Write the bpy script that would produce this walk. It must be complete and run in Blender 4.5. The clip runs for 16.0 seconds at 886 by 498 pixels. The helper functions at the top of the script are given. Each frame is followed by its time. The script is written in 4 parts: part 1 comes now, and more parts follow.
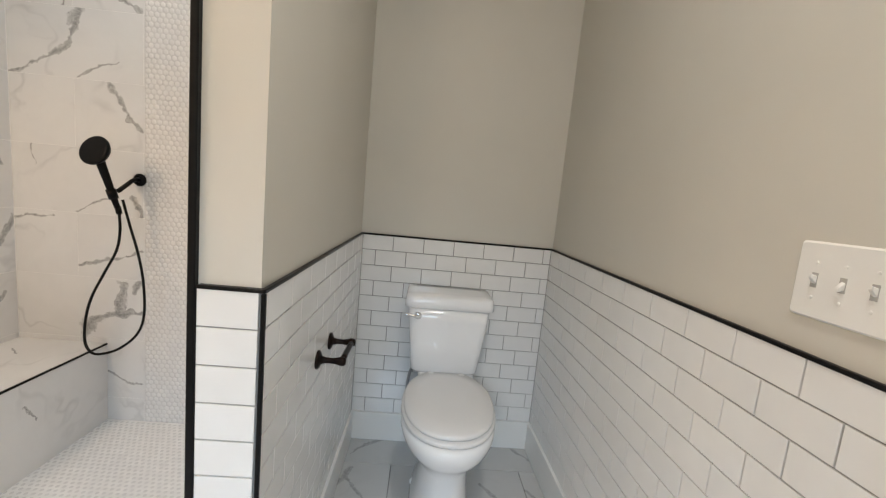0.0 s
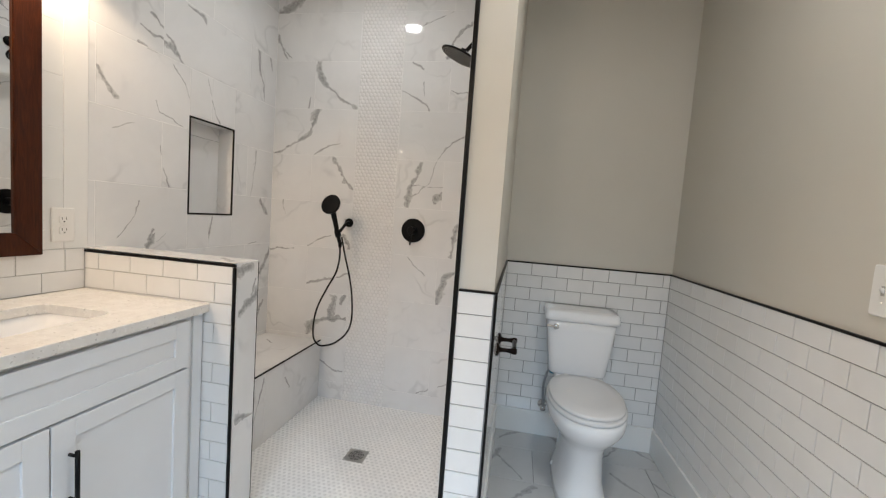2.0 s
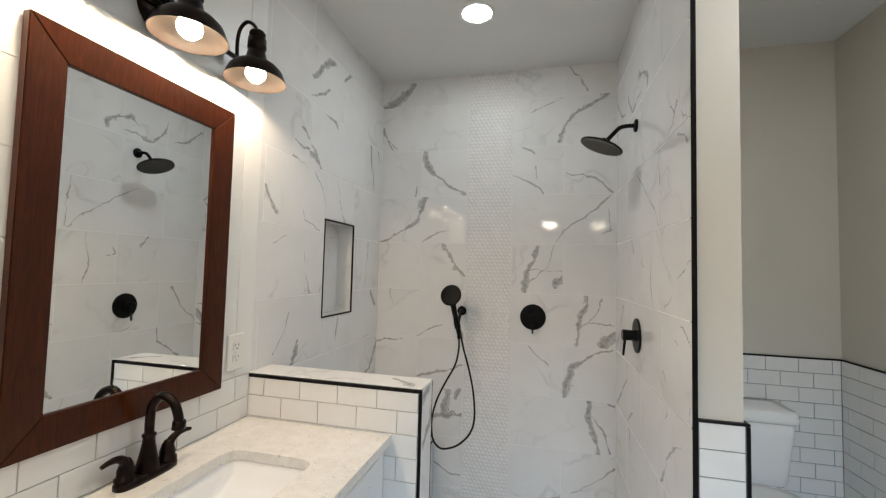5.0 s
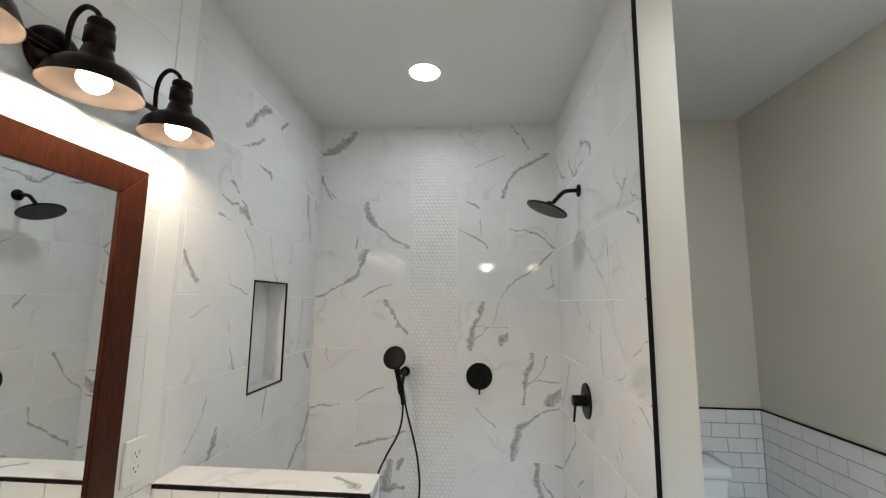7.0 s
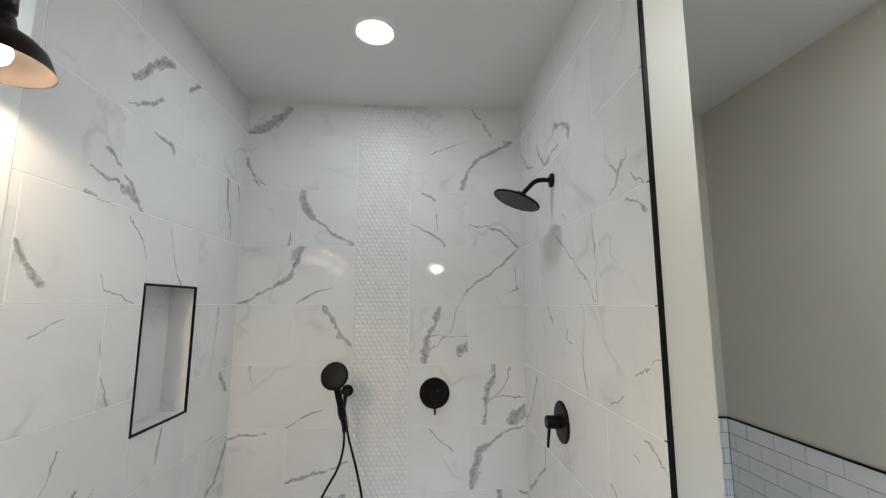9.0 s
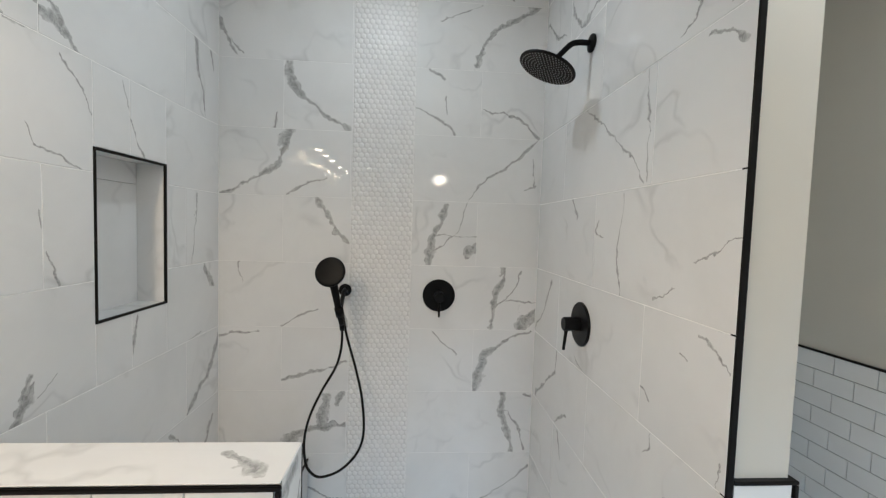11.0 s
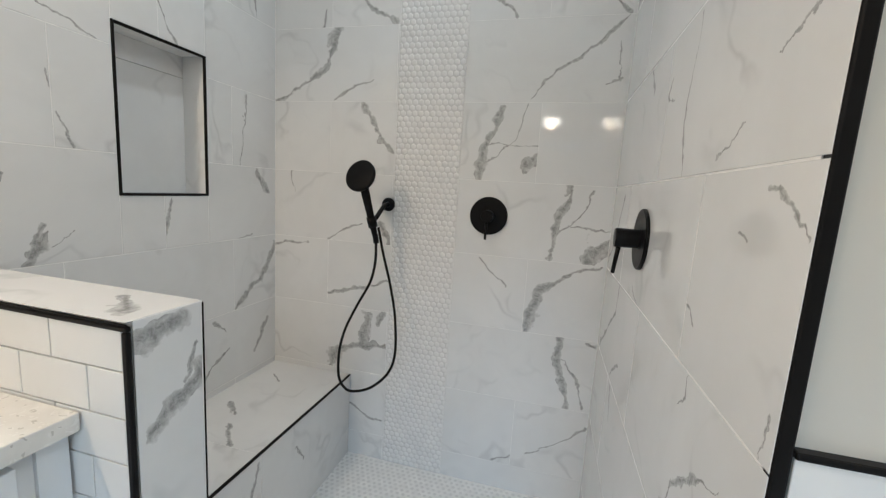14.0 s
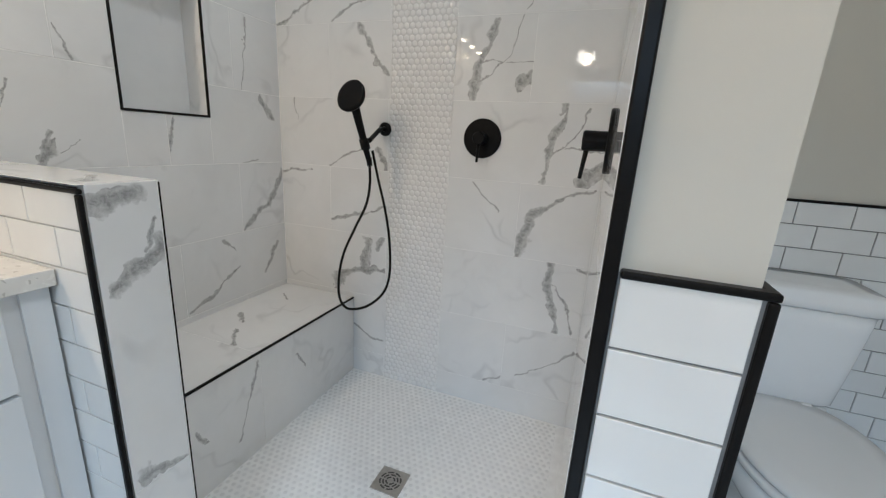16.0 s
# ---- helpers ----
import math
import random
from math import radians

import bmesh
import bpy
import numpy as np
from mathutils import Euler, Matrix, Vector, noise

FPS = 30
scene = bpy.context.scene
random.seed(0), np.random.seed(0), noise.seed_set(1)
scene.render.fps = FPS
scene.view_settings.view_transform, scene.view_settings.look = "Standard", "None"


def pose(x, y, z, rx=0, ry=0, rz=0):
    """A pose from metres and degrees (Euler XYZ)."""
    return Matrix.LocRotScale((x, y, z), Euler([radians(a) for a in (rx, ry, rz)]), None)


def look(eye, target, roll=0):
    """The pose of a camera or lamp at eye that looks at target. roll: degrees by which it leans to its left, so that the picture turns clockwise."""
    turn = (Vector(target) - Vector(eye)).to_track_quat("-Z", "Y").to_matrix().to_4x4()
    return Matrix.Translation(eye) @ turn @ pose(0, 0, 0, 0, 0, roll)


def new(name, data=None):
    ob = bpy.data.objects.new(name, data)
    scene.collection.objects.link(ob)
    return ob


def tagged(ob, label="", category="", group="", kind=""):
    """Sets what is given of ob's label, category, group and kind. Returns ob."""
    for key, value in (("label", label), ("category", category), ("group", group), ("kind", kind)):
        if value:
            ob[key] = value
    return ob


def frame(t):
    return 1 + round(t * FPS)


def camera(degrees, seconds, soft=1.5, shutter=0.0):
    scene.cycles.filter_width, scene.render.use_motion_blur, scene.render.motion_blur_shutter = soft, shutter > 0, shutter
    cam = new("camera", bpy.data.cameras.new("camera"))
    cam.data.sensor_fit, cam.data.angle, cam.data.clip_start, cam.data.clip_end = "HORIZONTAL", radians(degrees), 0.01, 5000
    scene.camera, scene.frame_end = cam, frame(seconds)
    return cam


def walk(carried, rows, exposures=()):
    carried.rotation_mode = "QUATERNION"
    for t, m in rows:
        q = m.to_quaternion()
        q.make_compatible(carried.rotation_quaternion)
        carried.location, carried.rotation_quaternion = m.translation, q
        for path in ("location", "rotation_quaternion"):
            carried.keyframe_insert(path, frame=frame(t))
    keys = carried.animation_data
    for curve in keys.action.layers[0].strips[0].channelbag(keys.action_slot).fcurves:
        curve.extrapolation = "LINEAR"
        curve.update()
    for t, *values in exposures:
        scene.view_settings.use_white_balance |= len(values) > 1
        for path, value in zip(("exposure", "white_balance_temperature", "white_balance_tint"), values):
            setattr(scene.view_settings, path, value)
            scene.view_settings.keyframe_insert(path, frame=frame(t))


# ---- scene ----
cam = camera(95.3, 16.0, soft=1.25)
PATH = [
    (0, (1.923, -0.058, 1.2735), (2.025, 1.923, 1.0165), 5.4),
    (0.5, (1.9, -0.215, 1.2995), (1.945, 1.771, 1.0605), 5.4),
    (1, (1.844, -0.345, 1.3045), (1.815, 1.645, 1.1105), 5.3),
    (1.5, (1.749, -0.501, 1.2995), (1.571, 1.484, 1.1265), 4.7),
    (2, (1.684, -0.601, 1.2945), (1.323, 1.36, 1.1415), 4.2),
    (2.5, (1.586, -0.61, 1.2965), (1.135, 1.334, 1.1735), 3.5),
    (3, (1.481, -0.585, 1.3225), (1.016, 1.359, 1.2435), 2.4),
    (3.5, (1.348, -0.585, 1.3485), (0.857, 1.353, 1.3135), 1.7),
    (4, (1.201, -0.618, 1.3975), (0.686, 1.314, 1.4065), 1.3),
    (6.5, (1.007, -0.612, 1.5855), (0.753, 1.359, 1.8105), 1.0),
    (7, (0.976, -0.54, 1.6315), (0.829, 1.438, 1.8905), 0.7),
    (7.5, (0.956, -0.47, 1.6585), (0.904, 1.507, 1.9535), 0.2),
    (8, (0.951, -0.403, 1.6795), (0.984, 1.573, 1.9915), -0.3),
    (10.5, (0.875, -0.007, 1.5545), (1.05, 1.985, 1.5745), 1.1),
    (11, (0.901, 0.012, 1.5235), (1.035, 2.005, 1.4175), 1.8),
    (11.5, (0.942, 0.025, 1.4815), (1.03, 2.015, 1.3005), 2.1),
    (12, (1.017, 0.048, 1.4385), (1.042, 2.034, 1.1975), 2.2),
    (12.5, (1.068, 0.099, 1.3745), (1.006, 2.08, 1.1075), 2.2),
    (13, (1.139, 0.179, 1.3345), (0.955, 2.151, 1.0555), 2.5),
    (13.5, (1.205, 0.241, 1.3055), (0.865, 2.192, 1.0285), 2.9),
    (14, (1.26, 0.273, 1.2925), (0.762, 2.189, 1.0045), 3.5),
    (14.5, (1.337, 0.293, 1.2715), (0.692, 2.161, 0.9635), 4.1),
    (15, (1.41, 0.313, 1.2415), (0.648, 2.131, 0.9035), 4.8),
    (15.5, (1.452, 0.322, 1.2005), (0.69, 2.126, 0.7945), 4.2),
    (16, (1.473, 0.296, 1.1755), (0.806, 2.111, 0.6665), 3.4),
]
walk(cam, [(t, look(eye, target, roll)) for t, eye, target, roll in PATH],
     exposures=[(0.0, 0.42, 6350, 10), (1.5, 0.27, 6200, 10), (3.0, 0.13, 5950, 8), (4.0, 0.05, 5900, 7), (7.0, 0.03, 5650, 4), (10.5, 0.13, 5550, 4), (14.5, 0.13, 5600, 4), (16.0, 0.1, 5550, 5)])

# ---- world and lights ----
world = bpy.data.worlds.new("world")
scene.world = world
world.use_nodes = True
sky = world.node_tree.nodes.new("ShaderNodeTexSky")
sky.sky_type, sky.sun_disc, sky.sun_elevation, sky.sun_rotation = "NISHITA", False, radians(40), radians(120)
world.node_tree.links.new(sky.outputs[0], world.node_tree.nodes["Background"].inputs[0])
world.node_tree.nodes["Background"].inputs[1].default_value = 0.1

LAMP_X, LAMP_Z, LAMP_YS, FAR_LAMP_YS = 0.112, 2.098, (0.530, 0.265, 0.0), (-0.370, -0.635, -0.900)
WARM = (1.0, 0.69, 0.43)
CHANDELIER = (1.17, -1.30, 2.13)


def lamp(name, kind, energy, color, m, **more):
    data = bpy.data.lights.new(name, kind)
    data.energy, data.color = energy, color
    for k, v in more.items():
        if k == "radius":
            data.shadow_soft_size = v
        if k == "disk":
            data.shape, data.size = "DISK", v
        if k == "rect":
            data.shape, data.size, data.size_y = "RECTANGLE", v[0], v[1]
        if k == "spread":
            data.spread = radians(v)
        if k == "cone":
            data.spot_size, data.spot_blend = radians(v), 0.05
    ob = new(name, data)
    ob.matrix_world = m
    return ob


for y in LAMP_YS + FAR_LAMP_YS:
    lamp("vanity_bulb_light", "SPOT", 4.5, WARM, pose(LAMP_X, y, LAMP_Z + 0.030), radius=0.016, cone=178)
lamp("window_daylight", "AREA", 13.0, (0.60, 0.80, 1.0), look((1.59, -1.97, 1.71), (1.59, -1.17, 0.86)), rect=(1.12, 0.70), spread=82)
lamp("chandelier_light", "POINT", 7.5, WARM, pose(CHANDELIER[0], CHANDELIER[1], CHANDELIER[2] - 0.02), radius=0.06)
# fill from an unseen ceiling light, added to brighten the toilet closet
lamp("closet_fill_light", "AREA", 6.6, (1.0, 0.94, 0.85), pose(2.08, 0.20, 2.742), disk=0.14)

# ---- materials ----
TAU = 2 * math.pi


class Nodes:
    """A short way to write node trees."""

    def __init__(self, name, rough=0.5, metal=0.0, color=(0.8, 0.8, 0.8)):
        self.mat = bpy.data.materials.new(name)
        self.mat.use_nodes = True
        self.tree = self.mat.node_tree
        self.b = self.tree.nodes["Principled BSDF"]
        self.b.inputs["Roughness"].default_value = rough
        self.b.inputs["Metallic"].default_value = metal
        self.b.inputs["Base Color"].default_value = (*color, 1)

    def node(self, kind, **k):
        n = self.tree.nodes.new(kind)
        for a, v in k.items():
            setattr(n, a, v)
        return n

    def link(self, a, b):
        self.tree.links.new(a, b)

    def put(self, sock, v):
        if isinstance(v, bpy.types.NodeSocket):
            self.link(v, sock)
        else:
            sock.default_value = v

    def math(self, op, a, b=0.0, c=0.0, clamp=False):
        n = self.node("ShaderNodeMath", operation=op, use_clamp=clamp)
        self.put(n.inputs[0], a), self.put(n.inputs[1], b), self.put(n.inputs[2], c)
        return n.outputs[0]

    def vec(self, op, a, b=(0, 0, 0), scale=None):
        n = self.node("ShaderNodeVectorMath", operation=op)
        self.put(n.inputs[0], a)
        if scale is None:
            self.put(n.inputs[1], b)
        else:
            self.put(n.inputs["Scale"], scale)
        return n.outputs["Value"] if op in ("DOT_PRODUCT", "LENGTH", "DISTANCE") else n.outputs[0]

    def coords(self, shift=False):
        c = self.node("ShaderNodeTexCoord").outputs["Object"]
        if not shift:
            return c
        r = self.node("ShaderNodeObjectInfo").outputs["Random"]
        comb = self.node("ShaderNodeCombineXYZ")
        self.link(self.math("MULTIPLY", r, 37.0), comb.inputs[0])
        self.link(self.math("MULTIPLY", r, 71.0), comb.inputs[1])
        self.link(self.math("MULTIPLY", r, 53.0), comb.inputs[2])
        return self.vec("ADD", c, comb.outputs[0])

    def noise(self, at, scale, detail=3.0, rough=0.5, distort=0.0):
        n = self.node("ShaderNodeTexNoise")
        self.link(at, n.inputs["Vector"])
        for k, v in (("Scale", scale), ("Detail", detail), ("Roughness", rough), ("Distortion", distort)):
            n.inputs[k].default_value = v
        return n

    def ramp(self, fac, *stops):
        n = self.node("ShaderNodeValToRGB")
        self.put(n.inputs[0], fac)
        e = n.color_ramp.elements
        while len(e) < len(stops):
            e.new(0.5)
        for el, (p, c) in zip(e, stops):
            el.position, el.color = p, (*c, 1) if len(c) == 3 else c
        return n.outputs[0]

    def blend(self, fac, a, b):
        n = self.node("ShaderNodeMixRGB")
        self.put(n.inputs[0], fac)
        self.put(n.inputs[1], (*a, 1) if isinstance(a, tuple) else a)
        self.put(n.inputs[2], (*b, 1) if isinstance(b, tuple) else b)
        return n.outputs[0]

    def bump(self, height, strength=0.2, distance=0.002):
        n = self.node("ShaderNodeBump")
        n.inputs["Strength"].default_value, n.inputs["Distance"].default_value = strength, distance
        self.link(height, n.inputs["Height"])
        self.link(n.outputs[0], self.b.inputs["Normal"])

    def color(self, c):
        self.link(c, self.b.inputs["Base Color"])


def plain(name, color, rough=0.5, metal=0.0, spread=0.06, scale=6.0, grain=0.0, grain_scale=400.0, shift=False):
    """A surface of one colour with soft blotches, uneven gloss and, where grain is given, fine relief."""
    n = Nodes(name, rough, metal, color)
    at = n.coords(shift)
    big = n.noise(at, scale, 4).outputs["Fac"]
    lo = tuple(c * (1 - spread) for c in color)
    hi = tuple(min(1, c * (1 + spread)) for c in color)
    n.color(n.ramp(big, (0.3, lo), (0.7, hi)))
    n.link(n.math("MULTIPLY_ADD", big, rough * 0.3, rough * 0.85), n.b.inputs["Roughness"])
    if grain:
        n.bump(n.noise(at, grain_scale, 2).outputs["Fac"], grain, 0.001)
    return n.mat


def marble(name, base, rough, strength=1.0, slots=9):
    """White polished stone print: pale clouds, faint random veins, and the bold veins that each piece names in its own properties."""
    n = Nodes(name, rough)
    at = n.coords(True)
    own = n.coords()
    offset = None
    for scale, detail, size in ((7.0, 3, 0.060), (22.0, 4, 0.030), (80.0, 3, 0.009)):
        warp = n.noise(at, scale, detail, 0.6)
        step = n.vec("SCALE", n.vec("SUBTRACT", warp.outputs["Color"], (0.5, 0.5, 0.5)), scale=size)
        offset = step if offset is None else n.vec("ADD", offset, step)
    flat = n.vec("MULTIPLY", n.vec("ADD", own, offset), (1, 0, 1))
    mottled = n.noise(at, 14.0, 3, 0.55).outputs["Fac"]
    swell = n.math("MAXIMUM", n.math("MULTIPLY_ADD", mottled, 4.0, -1.1), 0.32)
    deep = None
    for k in range(slots):
        ends = []
        for tag in "ab":
            a = n.node("ShaderNodeAttribute", attribute_type="OBJECT", attribute_name=f"vein_{tag}{k}")
            sep = n.node("ShaderNodeSeparateXYZ")
            n.link(a.outputs["Vector"], sep.inputs[0])
            comb = n.node("ShaderNodeCombineXYZ")
            n.link(sep.outputs[0], comb.inputs[0]), n.link(sep.outputs[1], comb.inputs[2])
            ends.append((comb.outputs[0], sep.outputs[2]))
        (pa, wa), (pb, wb) = ends
        ab, ap = n.vec("SUBTRACT", pb, pa), n.vec("SUBTRACT", flat, pa)
        along = n.math("DIVIDE", n.vec("DOT_PRODUCT", ap, ab), n.math("MAXIMUM", n.vec("DOT_PRODUCT", ab, ab), 1e-5), clamp=True)
        scaled = n.node("ShaderNodeVectorMath", operation="SCALE")
        n.link(ab, scaled.inputs[0]), n.link(along, scaled.inputs["Scale"])
        gap = n.vec("DISTANCE", ap, scaled.outputs[0])
        wide = n.math("ADD", wa, n.math("MULTIPLY", along, n.math("SUBTRACT", wb, wa)))
        wide = n.math("MULTIPLY", wide, swell)
        v = n.math("SUBTRACT", 1.0, n.math("DIVIDE", gap, n.math("MAXIMUM", wide, 1e-5)), clamp=True)
        v = n.math("MULTIPLY", v, n.math("GREATER_THAN", wide, 0.0001))
        deep = v if deep is None else n.math("MAXIMUM", deep, v)
    # a grey translucent body with a darker, broken rim and crystals inside
    crystal = n.noise(at, 60.0, 6, 0.75, 0.6).outputs["Fac"]
    body = n.ramp(deep, (0.0, (0, 0, 0)), (0.30, (0.52, 0.52, 0.52)), (0.8, (0.85, 0.85, 0.85)))
    body = n.math("MULTIPLY", body, n.ramp(crystal, (0.34, (0.42, 0.42, 0.42)), (0.60, (1, 1, 1))))
    rim = n.ramp(deep, (0.02, (0, 0, 0)), (0.14, (1, 1, 1)), (0.36, (0, 0, 0)))
    rim = n.math("MULTIPLY", rim, n.ramp(n.noise(at, 30.0, 3).outputs["Fac"], (0.46, (0, 0, 0)), (0.60, (1, 1, 1))))
    thin = None
    for scale, sharp, low in ((2.0, 60.0, 0.50), (3.0, 48.0, 0.53)):
        vein = n.noise(at, scale, 3.5, 0.5, 0.25).outputs["Fac"]
        line = n.math("SUBTRACT", 1.0, n.math("MULTIPLY", n.math("ABSOLUTE", n.math("SUBTRACT", vein, 0.5)), sharp), clamp=True)
        where = n.ramp(n.noise(n.vec("ADD", at, (9.1, 3.7, scale)), 3.1, 2).outputs["Fac"], (low, (0, 0, 0)), (low + 0.14, (1, 1, 1)))
        line = n.math("MULTIPLY", line, where)
        thin = line if thin is None else n.math("MAXIMUM", thin, line)
    cloud = n.noise(at, 3.0, 5, 0.6, 0.4).outputs["Fac"]
    c = n.ramp(cloud, (0.3, tuple(x * 0.92 for x in base)), (0.62, base))
    c = n.blend(n.math("MULTIPLY", thin, 0.34 * strength), c, (0.40, 0.40, 0.40))
    c = n.blend(n.math("MULTIPLY", body, 0.95 * strength, clamp=True), c, (0.17, 0.167, 0.163))
    c = n.blend(n.math("MULTIPLY", rim, 0.55 * strength, clamp=True), c, (0.11, 0.107, 0.103))
    n.color(c)
    n.b.inputs["IOR"].default_value = 1.5
    return n.mat


def wood(name):
    n = Nodes(name, 0.28)
    at = n.coords(True)
    stretch = n.vec("MULTIPLY", at, (12, 12, 1.2))
    g = n.noise(stretch, 9.0, 6, 0.6, 1.2).outputs["Fac"]
    big = n.noise(at, 5.0, 3).outputs["Fac"]
    c = n.ramp(g, (0.25, (0.016, 0.0036, 0.001)), (0.5, (0.042, 0.0098, 0.0022)), (0.75, (0.075, 0.0195, 0.0045)))
    n.color(n.blend(n.math("MULTIPLY", big, 0.35), c, (0.03, 0.007, 0.003)))
    n.b.inputs["Specular IOR Level"].default_value = 0.25
    n.bump(g, 0.08, 0.001)
    return n.mat


def quartz(name):
    n = Nodes(name, 0.18)
    at = n.coords()
    v = n.node("ShaderNodeTexVoronoi")
    n.link(n.vec("ADD", at, n.vec("SCALE", n.noise(at, 60, 2).outputs["Color"], scale=0.03)), v.inputs["Vector"])
    v.inputs["Scale"].default_value = 110.0
    sep = n.node("ShaderNodeSeparateColor")
    n.link(v.outputs["Color"], sep.inputs[0])
    fleck = n.math("MULTIPLY", n.math("GREATER_THAN", sep.outputs[0], 0.86), n.math("LESS_THAN", v.outputs["Distance"], 0.33))
    fleck2 = n.math("MULTIPLY", n.math("GREATER_THAN", sep.outputs[1], 0.7), n.math("LESS_THAN", v.outputs["Distance"], 0.45))
    c = n.ramp(n.noise(at, 25, 4).outputs["Fac"], (0.35, (0.70, 0.68, 0.645)), (0.65, (0.76, 0.745, 0.71)))
    c = n.blend(n.math("MULTIPLY", fleck2, 0.5), c, (0.84, 0.83, 0.80))
    n.color(n.blend(n.math("MULTIPLY", fleck, 0.55), c, (0.36, 0.34, 0.31)))
    return n.mat


def glow(name, color, strength):
    n = Nodes(name)
    n.b.inputs["Emission Color"].default_value = (*color, 1)
    n.b.inputs["Emission Strength"].default_value = strength
    return n.mat


def bronze(name):
    """Brushed dark oil-rubbed metal."""
    n = Nodes(name, 0.32, 0.85, (0.02, 0.017, 0.015))
    at = n.coords(True)
    f = n.noise(at, 40, 4).outputs["Fac"]
    n.color(n.ramp(f, (0.35, (0.008, 0.006, 0.0055)), (0.75, (0.026, 0.014, 0.010))))
    n.link(n.math("MULTIPLY_ADD", f, 0.15, 0.25), n.b.inputs["Roughness"])
    return n.mat


def foliage(name):
    n = Nodes(name, 0.8)
    at = n.coords()
    f = n.noise(at, 4.0, 8, 0.7).outputs["Fac"]
    n.color(n.ramp(f, (0.36, (0.012, 0.02, 0.008)), (0.52, (0.05, 0.09, 0.03)), (0.66, (0.12, 0.17, 0.08))))
    n.bump(f, 1.0, 0.3)
    return n.mat


LEAVES = foliage("tree_leaves")
WALL_PAINT = plain("warm_grey_wall_paint", (0.595, 0.57, 0.51), 0.6, 0, 0.02, 3, 0.06, 300)
CEIL_PAINT = plain("white_ceiling_paint", (0.72, 0.72, 0.70), 0.75, 0, 0.02, 3, 0.05, 260)
WHITE_PAINT = plain("white_semi_gloss_paint", (0.78, 0.78, 0.76), 0.32, 0, 0.02, 5, 0.03, 200)
CABINET_PAINT = plain("white_cabinet_paint", (0.74, 0.76, 0.78), 0.35, 0, 0.02, 5, 0.03, 250)
GROUT_GREY = plain("grey_grout", (0.25, 0.245, 0.24), 0.85, 0, 0.12, 30, 0.3, 500)
GROUT_PALE = plain("pale_warm_grout", (0.50, 0.485, 0.46), 0.85, 0, 0.12, 30, 0.3, 500)
GROUT_WHITE = plain("white_grout", (0.84, 0.835, 0.82), 0.7, 0, 0.06, 30, 0.2, 500)
SUBWAY = plain("white_glazed_ceramic", (0.76, 0.76, 0.75), 0.1, 0, 0.025, 9, 0.05, 14, True)
GROUT_MOSAIC = plain("pale_grey_grout", (0.65, 0.645, 0.635), 0.8, 0, 0.08, 30, 0.2, 500)
MOSAIC = plain("white_mosaic_glaze", (0.78, 0.775, 0.765), 0.16, 0, 0.04, 20, 0, 1, True)
MARBLE = marble("white_marble_print", (0.76, 0.76, 0.755), 0.0)
FLOOR_STONE = marble("grey_white_floor_stone", (0.52, 0.52, 0.51), 0.12, 0.8)
BLACK_TRIM = plain("black_metal_trim", (0.008, 0.0075, 0.0075), 0.3, 0.3, 0.15, 30)
BLACK = plain("matte_black_metal", (0.006, 0.006, 0.0065), 0.38, 0.3, 0.15, 30)
HOSE = plain("black_ribbed_hose", (0.010, 0.010, 0.010), 0.35, 0.4, 0.1, 60)
for m in (BLACK_TRIM, BLACK, HOSE):
    m.node_tree.nodes["Principled BSDF"].inputs["Specular IOR Level"].default_value = 0.12
    m.node_tree.nodes["Principled BSDF"].inputs["Metallic"].default_value = 0.0
BRONZE = bronze("oil_rubbed_bronze")
SHADE_IN = plain("warm_bronze_shade_inside", (0.030, 0.021, 0.015), 0.45, 0.0, 0.08, 30)
PORCELAIN = plain("white_porcelain", (0.80, 0.80, 0.80), 0.08, 0, 0.01, 4)
SEAT_PLASTIC = plain("white_seat_plastic", (0.72, 0.71, 0.70), 0.22, 0, 0.01, 4)
PLASTIC = plain("white_plate_plastic", (0.80, 0.79, 0.76), 0.35, 0, 0.01, 8)
# white plate plastic with the shade round the toggles put into its colour
SLOT_SHADE = plain("shaded_plastic", (0.42, 0.41, 0.39), 0.5)
SLOT = plain("dark_slot", (0.05, 0.05, 0.05), 0.6)
CHROME = plain("chrome", (0.75, 0.75, 0.76), 0.1, 1.0, 0.03, 20)
STEEL = plain("brushed_steel", (0.45, 0.44, 0.42), 0.3, 1.0, 0.1, 60)
BLUE = plain("blue_plastic_valve", (0.02, 0.22, 0.34), 0.4)
BRAID = plain("grey_braided_hose", (0.35, 0.36, 0.37), 0.4, 0.6, 0.2, 300)
WOOD = wood("dark_cherry_stained_wood")
QUARTZ = quartz("speckled_cream_quartz")
MIRROR = Nodes("mirror_silver", 0.01, 1.0, (0.86, 0.88, 0.87)).mat
BULB = glow("warm_bulb_glow", (1.0, 0.78, 0.54), 34.0)
SMALL_BULB = glow("chandelier_bulb_glow", (1.0, 0.85, 0.68), 16.0)
LENS = glow("downlight_lens_glow", (1.0, 0.97, 0.92), 85.0)


# ---- mesh helpers ----
def mesh_object(name, bm, material, parent=None, label="", smooth=False):
    me = bpy.data.meshes.new(name)
    if smooth:
        for f in bm.faces:
            f.smooth = True
    bm.to_mesh(me)
    bm.free()
    for m in material if isinstance(material, (list, tuple)) else [material]:
        me.materials.append(m)
    ob = new(name, me)
    if parent is not None:
        ob.parent = parent
    return tagged(ob, label)


def part(name, bm, material, parent, label="", smooth=False):
    return mesh_object(name, bm, material, parent, label, smooth)


